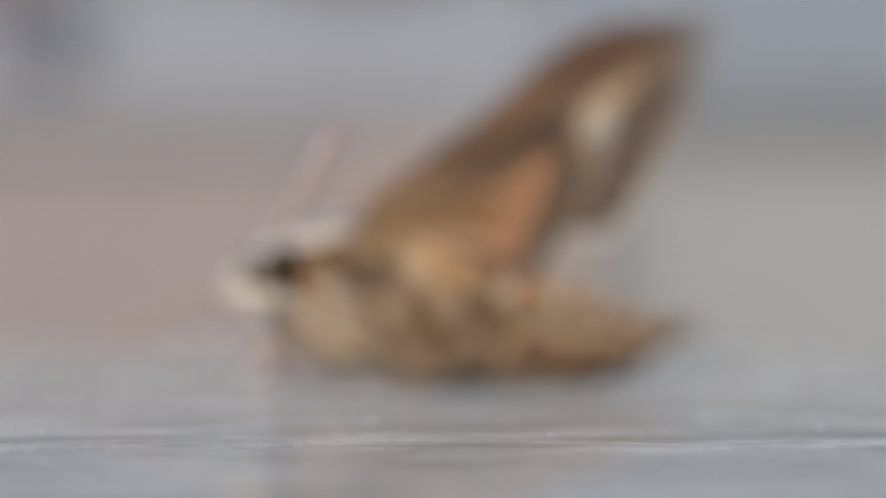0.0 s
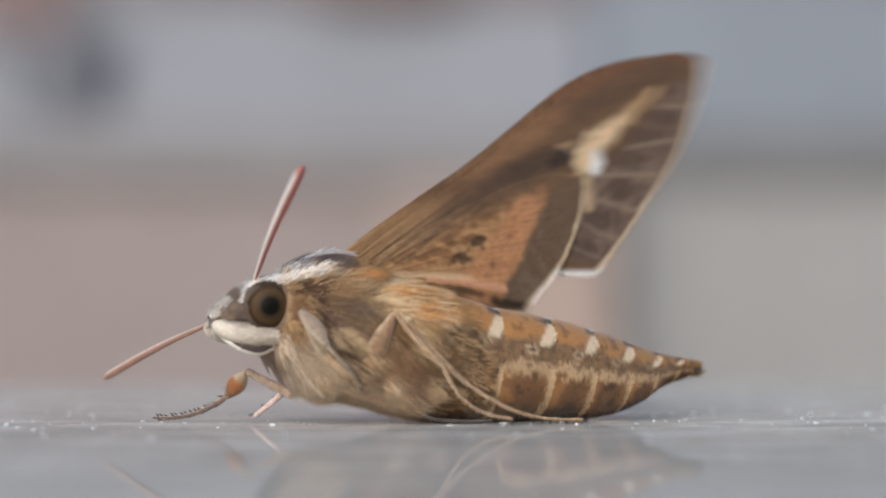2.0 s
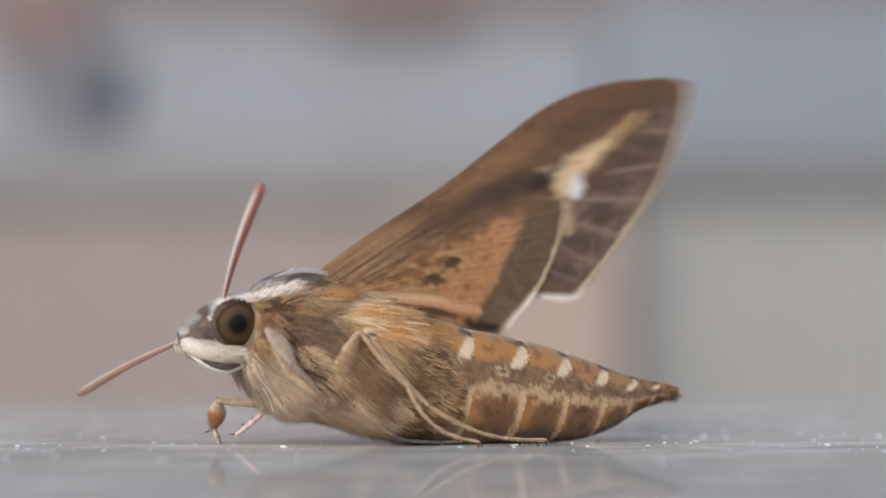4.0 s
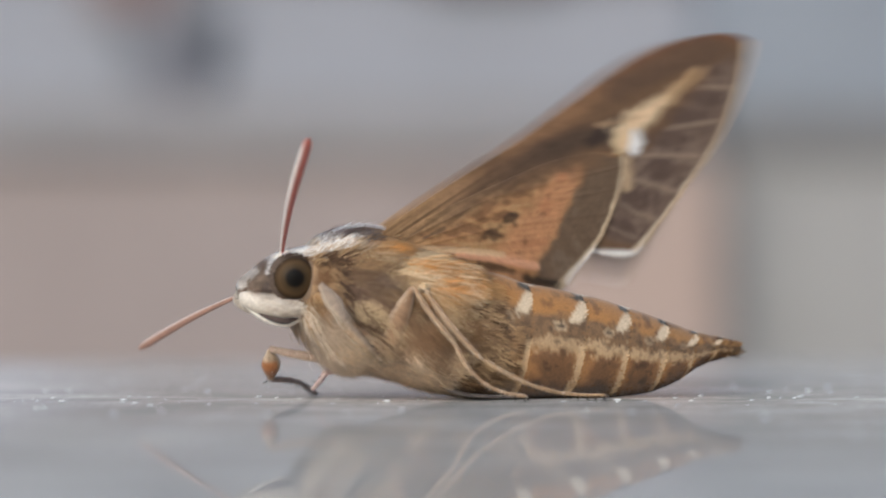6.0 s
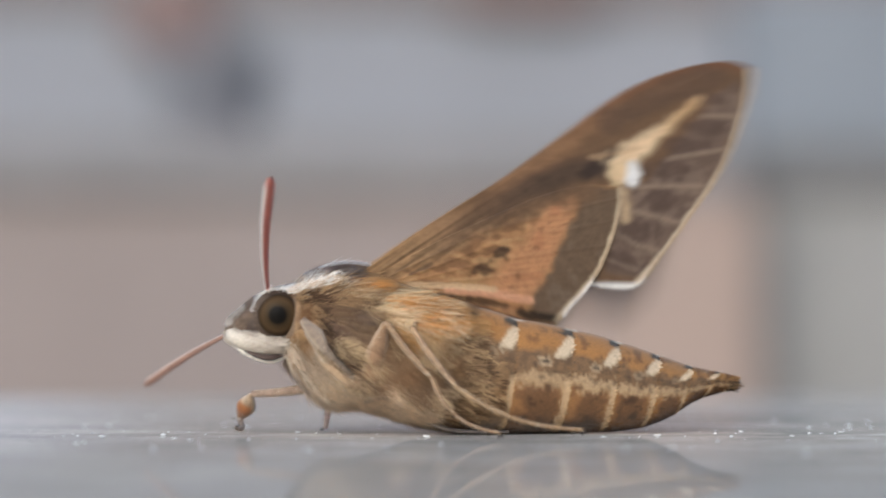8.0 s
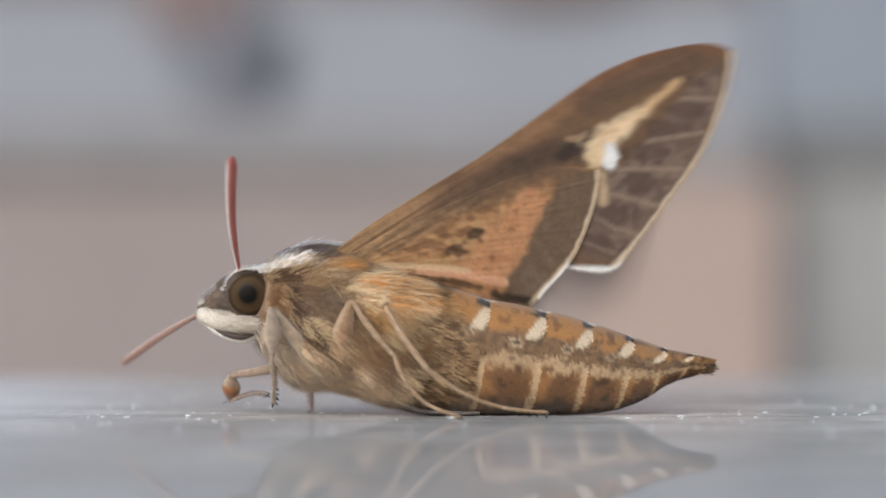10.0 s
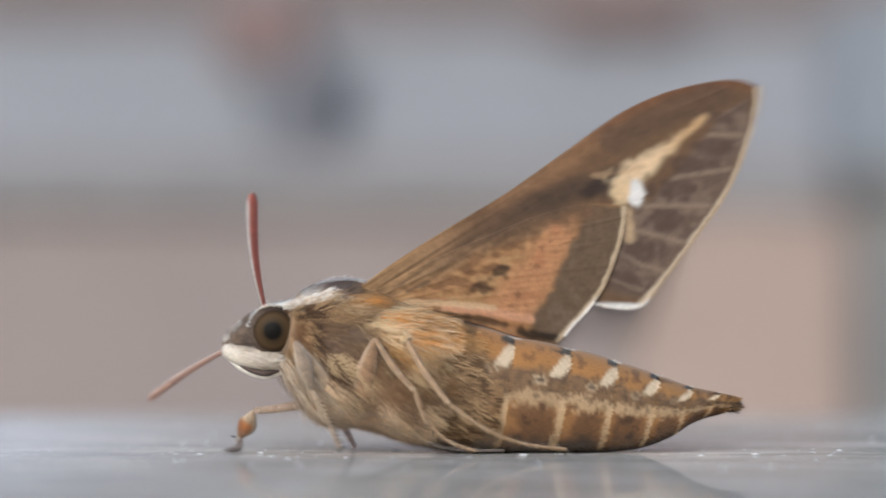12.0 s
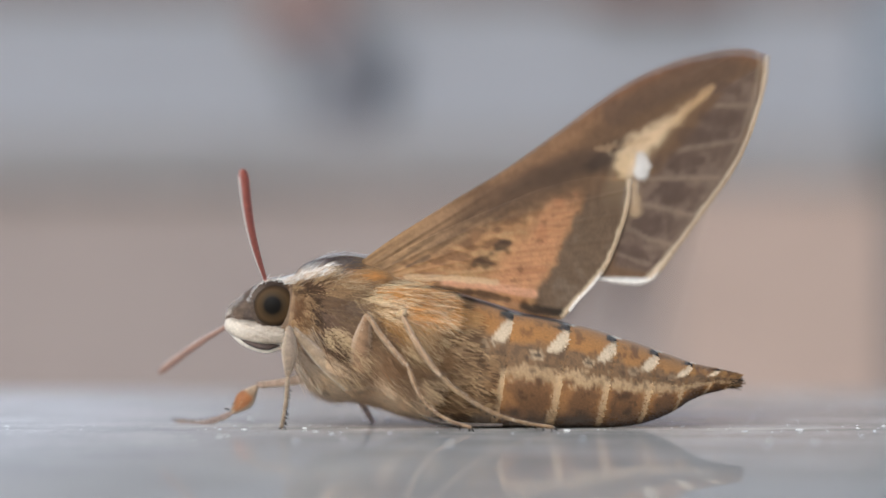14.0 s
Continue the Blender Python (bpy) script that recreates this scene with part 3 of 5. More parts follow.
    col = over(col, lin(206, 158, 96), step(586, 566, v) * 0.7)
    strands("flank_hair", chest, at + nm * 3 * S, nm, lay, rs.uniform(14, 34, n) * S, rs.uniform(0.8, 1.7, n) * S, col, HAIR, 47, 0.07, "grey-brown hair over the first ring")
    n = 1500
    u = 800 + 70 * rs.rand(n) ** 1.6
    top_v, low_v, _ = BELLY(u)
    v = top_v + 64 + (u - 800) * 0.3 + (low_v - top_v - 120) * rs.rand(n)
    at, nm, ax = on_flank(BELLY, u, v)
    cell = lattice(np.floor((u + 0.3 * v) / 15), np.floor((v - u * 0.35) / 7), 48)
    lay = np.stack([np.ones(n), 0 * u, -0.36 - 0.5 * (cell - 0.5)], 1)
    col = over(np.tile(lin(146, 115, 80), (n, 1)), lin(102, 78, 54), step(0.42, 0.28, cell))
    col = over(col, lin(186, 154, 112), step(0.74, 0.86, cell) * 0.8)
    col = over(col, lin(190, 138, 78), step(604, 580, v) * 0.8)
    strands("flank_hair", chest, at + nm * 2 * S, nm, lay, rs.uniform(9, 20, n) * S, rs.uniform(0.8, 1.7, n) * S, col, HAIR, 49, 0.04, "grey-brown hair over the first ring")
    # a short orange patch in front of the wing root
    n = 700
    a, q = rs.uniform(0, 2 * math.pi, n), np.sqrt(rs.rand(n))
    u, v = 652 + 26 * q * np.cos(a), 500 + 12 * q * np.sin(a)
    at, nm, ax = on_flank(CHEST, u, v)
    col = over(np.tile(lin(206, 146, 76), (n, 1)), lin(172, 132, 86), step(0.5, 1.0, q + 0.4 * rs.rand(n)))
    strands("orange_patch", chest, at + nm * 12 * S, nm, np.tile(np.array([1.0, 0, -0.15]), (n, 1)), rs.uniform(12, 24, n) * S, rs.uniform(0.6, 1.1, n) * S, col, HAIR, 43, 0.1, "orange scales in front of the wing root")


def build_ruff():
    """Cream hair that fills the throat between chin and chest."""
    rs = np.random.RandomState(51)
    n = 3200
    f, q = rs.rand(n), rs.rand(n)
    u, v = 508 + 46 * f + rs.normal(0, 8, n), 596 + 66 * f + rs.normal(0, 9, n)
    w = -84 + 160 * q
    root = np.array([g(a, b, c) for a, b, c in zip(u, v, w)])
    nm = np.tile(np.array([-0.75, 0, -0.3]), (n, 1)) + np.stack([0 * q, (q - 0.5) * 1.6, 0 * q], 1)
    nm /= np.linalg.norm(nm, axis=1)[:, None]
    lay = np.tile(np.array([0.75, 0, -0.7]), (n, 1))
    col = over(np.tile(lin(226, 208, 184), (n, 1)), lin(184, 154, 120), (rs.rand(n) > 0.6) * 0.8)
    strands("ruff", moth, root, nm, lay, rs.uniform(20, 40, n) * S, rs.uniform(0.5, 1.0, n) * S, col, HAIR, 52, 0.06, "cream hair under the chin")


def build_belly():
    for k in range(len(SEG) - 1):
        u0, u1 = SEG[k], SEG[k + 1]
        n, m, shear = 26, 112, 16
        f = np.linspace(-0.05, 1.03, n)
        F, PH = [q.ravel() for q in np.meshgrid(f, np.linspace(0, 2 * math.pi, m, endpoint=False), indexing="ij")]
        U = u0 + F * (u1 - u0)
        swell = 1 + 0.026 * np.sin(np.clip(F, 0, 1) * math.pi) ** 0.7
        pts, uu, vv = ring(BELLY, U, PH, shear, swell)
        faces = grid_faces(n, m, True) + [tuple(range(m)), tuple(range((n - 1) * m + m - 1, (n - 1) * m - 1, -1))]
        seg = part_mesh("abdomen_segment", mesh_of("abdomen_segment", pts, faces, belly_colour(k, F, PH, uu, vv, 60 + k) * 0.85), SKIN, moth)
        cnt = int(5200 * (u1 - u0) / 90) + 900
        u, phi, rs = pick(cnt, u0, u1, 80 + k)
        at, nm, ax = normals_of(BELLY, u, phi, shear)
        _, uu, vv = ring(BELLY, u, phi, shear)
        fr = (u - u0) / (u1 - u0)
        col = belly_colour(k, fr + rs.normal(0, 0.014, cnt), phi + rs.normal(0, 0.012, cnt), uu, vv, 60 + k)
        col *= (0.8 + 0.4 * grain(uu * 0.6, vv * 1.6, 6, 71))[:, None]
        fleck = step(0.56, 0.72, grain(uu, vv, 6, 73)) * step(0.3, 0.55, grain(uu, vv, 30, 74))
        col = over(col, lin(78, 56, 38), fleck * 0.5)
        size = rs.uniform(3.2, 5.6, cnt) * S
        strands("scale_coat", seg, at, nm, ax, size, rs.uniform(1.2, 2.2, cnt) * S, col, HAIR, 90 + k, 0.10)
    # the pointed tuft at the tail
    n = 420
    rs = np.random.RandomState(7)
    a = rs.uniform(0, 2 * math.pi, n)
    q = np.sqrt(rs.rand(n))
    root = np.stack([(rs.uniform(1272, 1298, n) - 950) * S, q * np.cos(a) * 16 * S, (757 - 676 + q * np.sin(a) * 13) * S], 1)
    lay = np.stack([np.ones(n), -q * np.cos(a) * 0.25, -q * np.sin(a) * 0.25 - 0.12], 1)
    nm = np.stack([0 * a, np.cos(a), np.sin(a)], 1)
    col = over(np.tile(lin(120, 92, 62), (n, 1)), lin(48, 40, 34), step(0.35, 0.8, rs.rand(n)))
    strands("tail_tuft", moth, root, nm, lay, rs.uniform(12, 24, n) * S, np.full(n, 1.2 * S), col, HAIR, 8, 0.05, "dark pointed tail tuft")


def tube(name, path, radii, colour, mat, parent, sides=14, squash=1.0, label="", origin=(0, 0, 0)):
    """A tapered tube along a smooth path; colour gets the way along and the angle round."""
    p = np.array(path, float)
    n = len(p)
    t = np.gradient(p, axis=0)
    t /= np.linalg.norm(t, axis=1)[:, None]
    ref = np.tile(np.array([0.0, 1.0, 0.0]), (n, 1))
    ref[np.abs(t[:, 1]) > 0.9] = (0, 0, 1)
    s1 = np.cross(t, ref)
    s1 /= np.linalg.norm(s1, axis=1)[:, None]
    s2 = np.cross(s1, t)
    a = np.linspace(0, 2 * math.pi, sides, endpoint=False)
    r = np.asarray(radii, float)
    verts = (p[:, None] + r[:, None, None] * (np.cos(a)[None, :, None] * s1[:, None] + squash * np.sin(a)[None, :, None] * s2[:, None])).reshape(-1, 3)
    faces = grid_faces(n, sides, True) + [tuple(range(sides)), tuple(range((n - 1) * sides + sides - 1, (n - 1) * sides - 1, -1))]
    F, A = [q.ravel() for q in np.meshgrid(np.linspace(0, 1, n), a, indexing="ij")]
    ob = part_mesh(name, mesh_of(name, verts - np.array(origin), faces, colour(F, A)), mat, parent, label)
    ob.location = origin
    return ob


def build_coxa(path, radii, seed):
    """The cream, furry first joint of a leg, lying along the chest."""
    p = spline(path, 26)
    pts = np.array([g(*q) for q in p])
    rad = S * np.interp(np.linspace(0, 1, 26), [0, 0.15, 0.6, 0.9, 1], radii)
    ob = tube("coxa", pts, rad, lambda F, A: over(np.tile(lin(186, 156, 122), (len(F), 1)), lin(158, 126, 94), step(0.4, 0.9, grain(F * 60, A * 8, 6, seed)) * 0.6), SKIN, moth, 18, 0.8, "cream furry leg base")
    rs = np.random.RandomState(seed)
    n = 900
    k, a = rs.randint(1, 25, n), rs.uniform(0, 2 * math.pi, n)
    nm = np.stack([0 * a, -np.abs(np.sin(a)), np.cos(a)], 1)
    col = over(np.tile(lin(208, 182, 148), (n, 1)), lin(164, 130, 96), (rs.rand(n) > 0.6) * 0.8)
    strands("fuzz", ob, pts[k] + nm * (rad[k] * 0.85)[:, None], nm, pts[k] - pts[k - 1], rs.uniform(10, 20, n) * S, rs.uniform(0.5, 0.9, n) * S, col, HAIR, seed, 0.15)


build_chest()
build_coxa([(552, 612, -112), (580, 640, -124), (606, 660, -131), (624, 671, -130)], [7, 12, 13, 9, 3], 301)
build_ruff()
build_belly()


# ---- head
def head_colour(u, v, phi):
    col = np.tile(lin(140, 116, 92), (len(u), 1))
    n = grain(u, v, 8, 21) - 0.5
    col = over(col, lin(132, 112, 96), step(470, 455, u) * step(580, 570, v + 8 * n))
    col = over(col, lin(96, 84, 78), step(14, 5, away(u, v, [(440, 560), (452, 548), (450, 525)]) + 6 * n) * 0.75)
    col = over(col, lin(108, 94, 89), step(514, 502, v + 8 * n) * step(436, 450, u))
    col = over(col, lin(214, 204, 194), step(7, 3, away(u, v, [(401, 556), (411, 541), (424, 530)]) + 4 * n))
    col = over(col, lin(236, 230, 224), step(6, 3, away(u, v, [(446, 532), (449, 516), (462, 503)]) + 4 * n))
    col = over(col, lin(40, 34, 34), step(7, 3, away(u, v, [(458, 520), (466, 510), (482, 502)])) * 0.8)
    col = over(col, lin(244, 240, 235), step(7, 3, away(u, v, [(470, 503), (495, 500), (540, 486)]) + 5 * n))
    col = over(col, lin(226, 212, 190), step(582, 596, v - (u - 500) * 0.2))
    col = over(col, lin(122, 88, 58), step(514, 526, u) * step(502, 512, v) * step(600, 580, v))
    return col


def build_head():
    head = hide_of("head", HEAD, 399, 538, head_colour, SKIN, moth, 40, 48, label="grey and white furry head")
    u, phi, rs = pick(7000, 400, 536, 17)
    at, nm, ax = normals_of(HEAD, u, phi)
    _, uu, vv = ring(HEAD, u, phi)
    keep = np.hypot(uu - 485, vv - 541) > np.where(at[:, 1] < 0, 42, 0)
    at, nm, ax, uu, vv, phi = at[keep], nm[keep], ax[keep], uu[keep], vv[keep], phi[keep]
    col = head_colour(uu + rs.normal(0, 1.5, len(uu)), vv + rs.normal(0, 1.5, len(uu)), phi)
    col *= (0.8 + 0.4 * grain(uu, vv, 6, 23))[:, None]
    size = rs.uniform(6, 12, len(uu)) * S * np.where((uu > 505) & (vv > 590), 3.0, 1.0)
    strands("fur", head, at, nm, ax + np.array([0, 0, -0.3]) * np.linalg.norm(ax, axis=1)[:, None], size, rs.uniform(0.6, 1.2, len(uu)) * S, col, HAIR, 18, 0.25)
    # the white brow that runs back over the shoulder
    n = 620
    f = rs.rand(n)
    line = spline([(464, 508), (482, 506), (510, 501), (545, 492), (585, 480)], 80)
    k = (f * 79).astype(int)
    u, v = line[k, 0] + rs.normal(0, 3, n), line[k, 1] + rs.normal(0, 1, n) * np.interp(f, [0, 1], [1.5, 4.0]) + 3
    front = u < 530
    at, nm, ax = on_flank(HEAD, np.minimum(u, 536), v)
    at2, nm2, ax2 = on_flank(CHEST, np.maximum(u, 512), v)
    at, nm = np.where(front[:, None], at, at2), np.where(front[:, None], nm, nm2)
    lay = np.stack([np.ones(n), 0 * f, rs.normal(0.22, 0.12, n)], 1)
    col = over(np.tile(lin(250, 243, 234), (n, 1)), lin(206, 172, 128), ((rs.rand(n) > 0.82) | (rs.rand(n) < 0.3 * f)) * 0.8)
    strands("brow", head, at + nm * 5 * S, nm, lay, rs.uniform(10, 28, n) * S, rs.uniform(0.45, 0.9, n) * S, col, HAIR, 19, 0.2, "white streak of hair over the eye")
    # short hair that closes round the rim of the eye
    n = 900
    a = rs.uniform(0, 2 * math.pi, n)
    far_out = 42 + rs.normal(0, 1.5, n)
    root = np.array([g(485 + q * math.cos(b), 541 - q * math.sin(b), -58.0) for q, b in zip(far_out, a)])
    lay = np.stack([-np.cos(a) + 0.25, 0 * a, -np.sin(a)], 1)
    top, rear, front = step(0.2, 0.7, np.sin(a)), step(0.3, 0.8, np.cos(a)), step(0.3, 0.8, -np.cos(a))
    col = over(np.tile(lin(92, 74, 60), (n, 1)), lin(72, 58, 48), top)
    col = over(col, lin(124, 92, 62), rear)
    col = over(col, lin(112, 96, 84), front * 0.8)
    strands("eyelid_fur", head, root, np.tile(np.array([0, -1.0, 0]), (n, 1)), lay, rs.uniform(5, 9, n) * S * (1 + 0.9 * top), rs.uniform(0.6, 1.1, n) * S, col, HAIR, 24, 0.7, "short brown hair round the eye")
    n = 220
    u = rs.uniform(562, 640, n)
    v = CHEST(u)[0] + rs.uniform(1, 5, n)
    at, nm, ax = on_flank(CHEST, u, v)
    strands("shoulder_line", head.parent, at + nm * 4 * S, nm, np.tile(np.array([1.0, 0, 0.02]), (n, 1)), rs.uniform(16, 30, n) * S, rs.uniform(0.4, 0.8, n) * S, np.tile(lin(232, 228, 224), (n, 1)), HAIR, 20, 0.06, "white line of hair along the shoulder")
    return head


def eye_material():
    m, nodes, links, bsdf = material("compound_eye")
    coord = nodes.new("ShaderNodeTexCoord").outputs["Object"]
    sep = nodes.new("ShaderNodeSeparateXYZ")
    links.new(coord, sep.inputs["Vector"])
    flat = nodes.new("ShaderNodeCombineXYZ")
    links.new(sep.outputs["X"], flat.inputs["X"])
    links.new(sep.outputs["Z"], flat.inputs["Z"])
    ln = nodes.new("ShaderNodeVectorMath")
    ln.operation = "LENGTH"
    links.new(flat.outputs["Vector"], ln.inputs[0])
    sc = nodes.new("ShaderNodeMath")
    sc.operation = "DIVIDE"
    sc.inputs[1].default_value = 38 * S
    links.new(ln.outputs["Value"], sc.inputs[0])
    r = ramp(nodes, links, sc.outputs["Value"], [(0.0, (0.004, 0.003, 0.002)), (0.34, (0.006, 0.005, 0.004)), (0.52, (0.05, 0.032, 0.016)), (0.72, (0.074, 0.045, 0.021)), (0.88, (0.045, 0.027, 0.014)), (1.0, (0.02, 0.014, 0.01))])
    links.new(r.outputs["Color"], bsdf.inputs["Base Color"])
    bsdf.inputs["Roughness"].default_value = 0.45
    bsdf.inputs["Specular IOR Level"].default_value = 0.08
    vor = nodes.new("ShaderNodeTexVoronoi")
    vor.inputs["Scale"].default_value = 16000
    links.new(coord, vor.inputs["Vector"])
    bump(nodes, links, vor.outputs["Distance"], bsdf, 0.3, 0.00002)
    return m


EYE = eye_material()


def build_eye(parent, w, label):
    bm = bmesh.new()
    bmesh.ops.create_uvsphere(bm, u_segments=48, v_segments=32, radius=38 * S)
    for v in bm.verts:
        v.co.y *= 0.72
    for f in bm.faces:
        f.smooth = True
    ob = part("eye", bm, EYE, parent, label)
    ob.matrix_basis = pose(*g(487, 542, w), 0, 0, -6 if w < 0 else 6)
    return ob


def antenna(base, tip, bow, parent, flip, label, tint=(184, 94, 76), stout=1.0):
    n = 60
    b, e = g(*base), g(*tip)
    f = np.linspace(0, 1, n)
    path = b + (e - b) * f[:, None] + np.array(bow) * S * (np.sin(f * math.pi) ** 1.0)[:, None]
    radii = S * np.interp(f, [0, 0.05, 0.3, 0.7, 0.93, 0.985, 1.0], [4.0, 4.2, 6.6, 9.0, 9.2, 6.0, 1.4])
    radii = radii * stout * (1 + 0.03 * np.sin(f * 260))

    def colour(F, A):
        pale = step(0.45, 0.75, flip * np.cos(A))
        c = np.tile(lin(*tint), (len(F), 1)) * (0.85 + 0.3 * grain(F * 400, A * 6, 3, 4))[:, None]
        return over(c, lin(222, 208, 198), pale * step(1.0, 0.9, F) * (1.0 if flip > 0 else 0.4))
    return tube("antenna", path, radii, colour, LIMB, parent, 16, 0.75, label, b)


head = build_head()
build_eye(head, -55, "olive-brown compound eye with a dark centre")
build_eye(head, 51, "")
near_antenna = antenna((470, 499, -34), (432, 300, -292), (-7, 0, -4), head, 1, "reddish antenna with a white edge")
far_antenna = antenna((424, 566, 34), (278, 662, 282), (0, 0, 6), head, -1, "", (152, 112, 92), 0.8)


def palp(w, parent, label):
    """The scaly lip-feeler that covers the mouth, cream above and brown below."""
    f = np.linspace(0, 1, 30)
    pts = spline([(404, 570, w * 0.5), (416, 580, w * 0.9), (446, 589, w * 1.1), (480, 592, w * 1.2), (506, 592, w * 1.25)], 30)
    path = np.array([g(*q) for q in pts])
    radii = S * np.interp(f, [0, 0.1, 0.3, 0.6, 0.85, 1], [8, 14, 17.5, 19, 18, 9])

    def colour(F, A):
        c = np.tile(lin(206, 193, 176), (len(F), 1))
        n = grain(F * 120, A * 14, 5, 5) - 0.5
        c = over(c, lin(196, 182, 164), step(0.2, 0.45, n) * 0.5)
        return over(c, lin(196, 180, 160), step(-0.5, -0.85, np.cos(A)) * 0.6)
    ob = tube("palp", path, radii, colour, SKIN, parent, 28, 0.9, label)
    rs = np.random.RandomState(27)
    n = 2200
    k = rs.randint(1, 28, n)
    a = rs.uniform(0, 2 * math.pi, n)
    nm = np.stack([0 * a, -np.sin(a) * (1 if w < 0 else -1), np.cos(a)], 1)
    root = path[k] + nm * (radii[k] * 0.9)[:, None]
    strands("fuzz", ob, root, nm, path[k] - path[k - 1], rs.uniform(8, 17, n) * S, np.full(n, 0.6 * S), over(np.tile(lin(220, 209, 195), (n, 1)), lin(176, 156, 134), (rs.rand(n) > 0.75) * 0.7), HAIR, 28, 0.45)
    return ob


tongue = spline([(422, 597, -42), (442, 609, -48), (468, 616, -50), (496, 611, -46)], 24)
tube("proboscis", [g(*q) for q in tongue], S * np.interp(np.linspace(0, 1, 24), [0, 0.3, 0.75, 1], [2, 4.2, 5.8, 2.5]), lambda F, A: np.tile(lin(74, 57, 50), (len(F), 1)), LIMB, head, 14, 1.0, "dark brown coiled proboscis under the palps")
lip = spline([(408, 584, -32), (426, 602, -36), (450, 615, -40), (476, 620, -40), (500, 613, -38)], 24)
tube("lip", [g(*q) for q in lip], S * np.interp(np.linspace(0, 1, 24), [0, 0.3, 0.75, 1], [6, 7, 7, 5]), lambda F, A: np.tile(lin(226, 216, 202), (len(F), 1)) * (0.85 + 0.3 * grain(F * 90, A * 4, 4, 81))[:, None], SKIN, head, 12, 1.0, "cream edge of scales below the proboscis")
palp(-40, head, "cream furry palp")
palp(30, head, "")


# ---- wings
def wing_sheet(name, lead, trail, deep, colour, veins, root, mirror, parent, label, n=150, m=64, thick=0.00003):
    """A wing between its front and hind outlines; thin, cambered, ridged by veins, coloured scale by scale."""
    a, b = spline(lead, n), spline(trail, n)
    f = np.linspace(0, 1, m)[None, :, None]
    uv = a[:, None] * (1 - f) + b[:, None] * f
    U, V = uv[..., 0].ravel(), uv[..., 1].ravel()
    ridge = np.zeros(len(U))
    for line in veins:
        ridge += np.exp(-(away(U, V, line) / 2.6) ** 2)
    W = deep(U, V) - 0.9 * np.minimum(ridge, 1) + 2.0 * (grain(U, V, 30, 3) - 0.5)
    k = 1 + W / 4446
    P = np.stack([(784 + (U - 784) * k - 950) * S, W * S, (757 - (557 + (V - 557) * k)) * S], 1)
    col = colour(U, V, np.minimum(ridge, 1))
    faces = grid_faces(n, m)
    o = np.array(root)
    if mirror:
        P = P * np.array([1, -1, 1])
        o = o * np.array([1, -1, 1])
    back = P + np.array([0, thick if not mirror else -thick, 0]) * np.tile(np.minimum(np.linspace(0, 8, m), 1), n)[:, None]
    rim = [i * m for i in range(n)] + [(n - 1) * m + j for j in range(1, m)] + [i * m + m - 1 for i in range(n - 2, -1, -1)] + [j for j in range(m - 2, 0, -1)]
    N = len(P)
    faces = faces + [tuple(q + N for q in reversed(fc)) for fc in faces]
    faces += [(p, q, q + N, p + N) for p, q in zip(rim, rim[1:] + rim[:1])]
    ob = part_mesh(name, mesh_of(name, np.vstack([P, back]) - o, faces, np.vstack([col, col])), SCALES, parent, label)
    ob.location = o
    return ob, uv, P.reshape(n, m, 3) - o


FORE_LEAD = [(640, 463), (700, 420), (800, 358), (900, 298), (1000, 228), (1101, 157), (1182, 118), (1264, 96), (1321, 91), (1359, 102)]
FORE_TRAIL = [(660, 492), (800, 482), (930, 492), (1060, 498), (1146, 500), (1200, 440), (1250, 372), (1302, 299), (1335, 227), (1358, 145), (1361, 106)]
HIND_LEAD = [(656, 477), (740, 430), (850, 380), (960, 336), (1050, 316), (1118, 320)]
HIND_TRAIL = [(664, 500), (760, 507), (860, 534), (930, 556), (985, 566), (1000, 562), (1022, 535), (1052, 503), (1079, 464), (1099, 414), (1113, 368), (1119, 322)]
FORE_VEINS = [[(660, 470), (900, 320), (1100, 190), (1300, 105)], [(1085, 285), (1180, 225), (1340, 130)], [(1120, 250), (1240, 190), (1335, 190)],
              [(1140, 290), (1220, 265), (1318, 250)], [(1130, 320), (1200, 318), (1285, 318)], [(1120, 360), (1180, 372), (1240, 388)],
              [(1100, 400), (1150, 425), (1200, 438)], [(1090, 450), (1130, 465), (1165, 474)]]
HIND_VEINS = [[(670, 482), (850, 400), (1108, 340)], [(690, 486), (880, 420), (1104, 380)], [(700, 490), (880, 450), (1088, 425)],
              [(710, 494), (880, 480), (1068, 470)], [(720, 498), (880, 505), (1040, 515)], [(760, 508), (880, 524), (1005, 552)]]


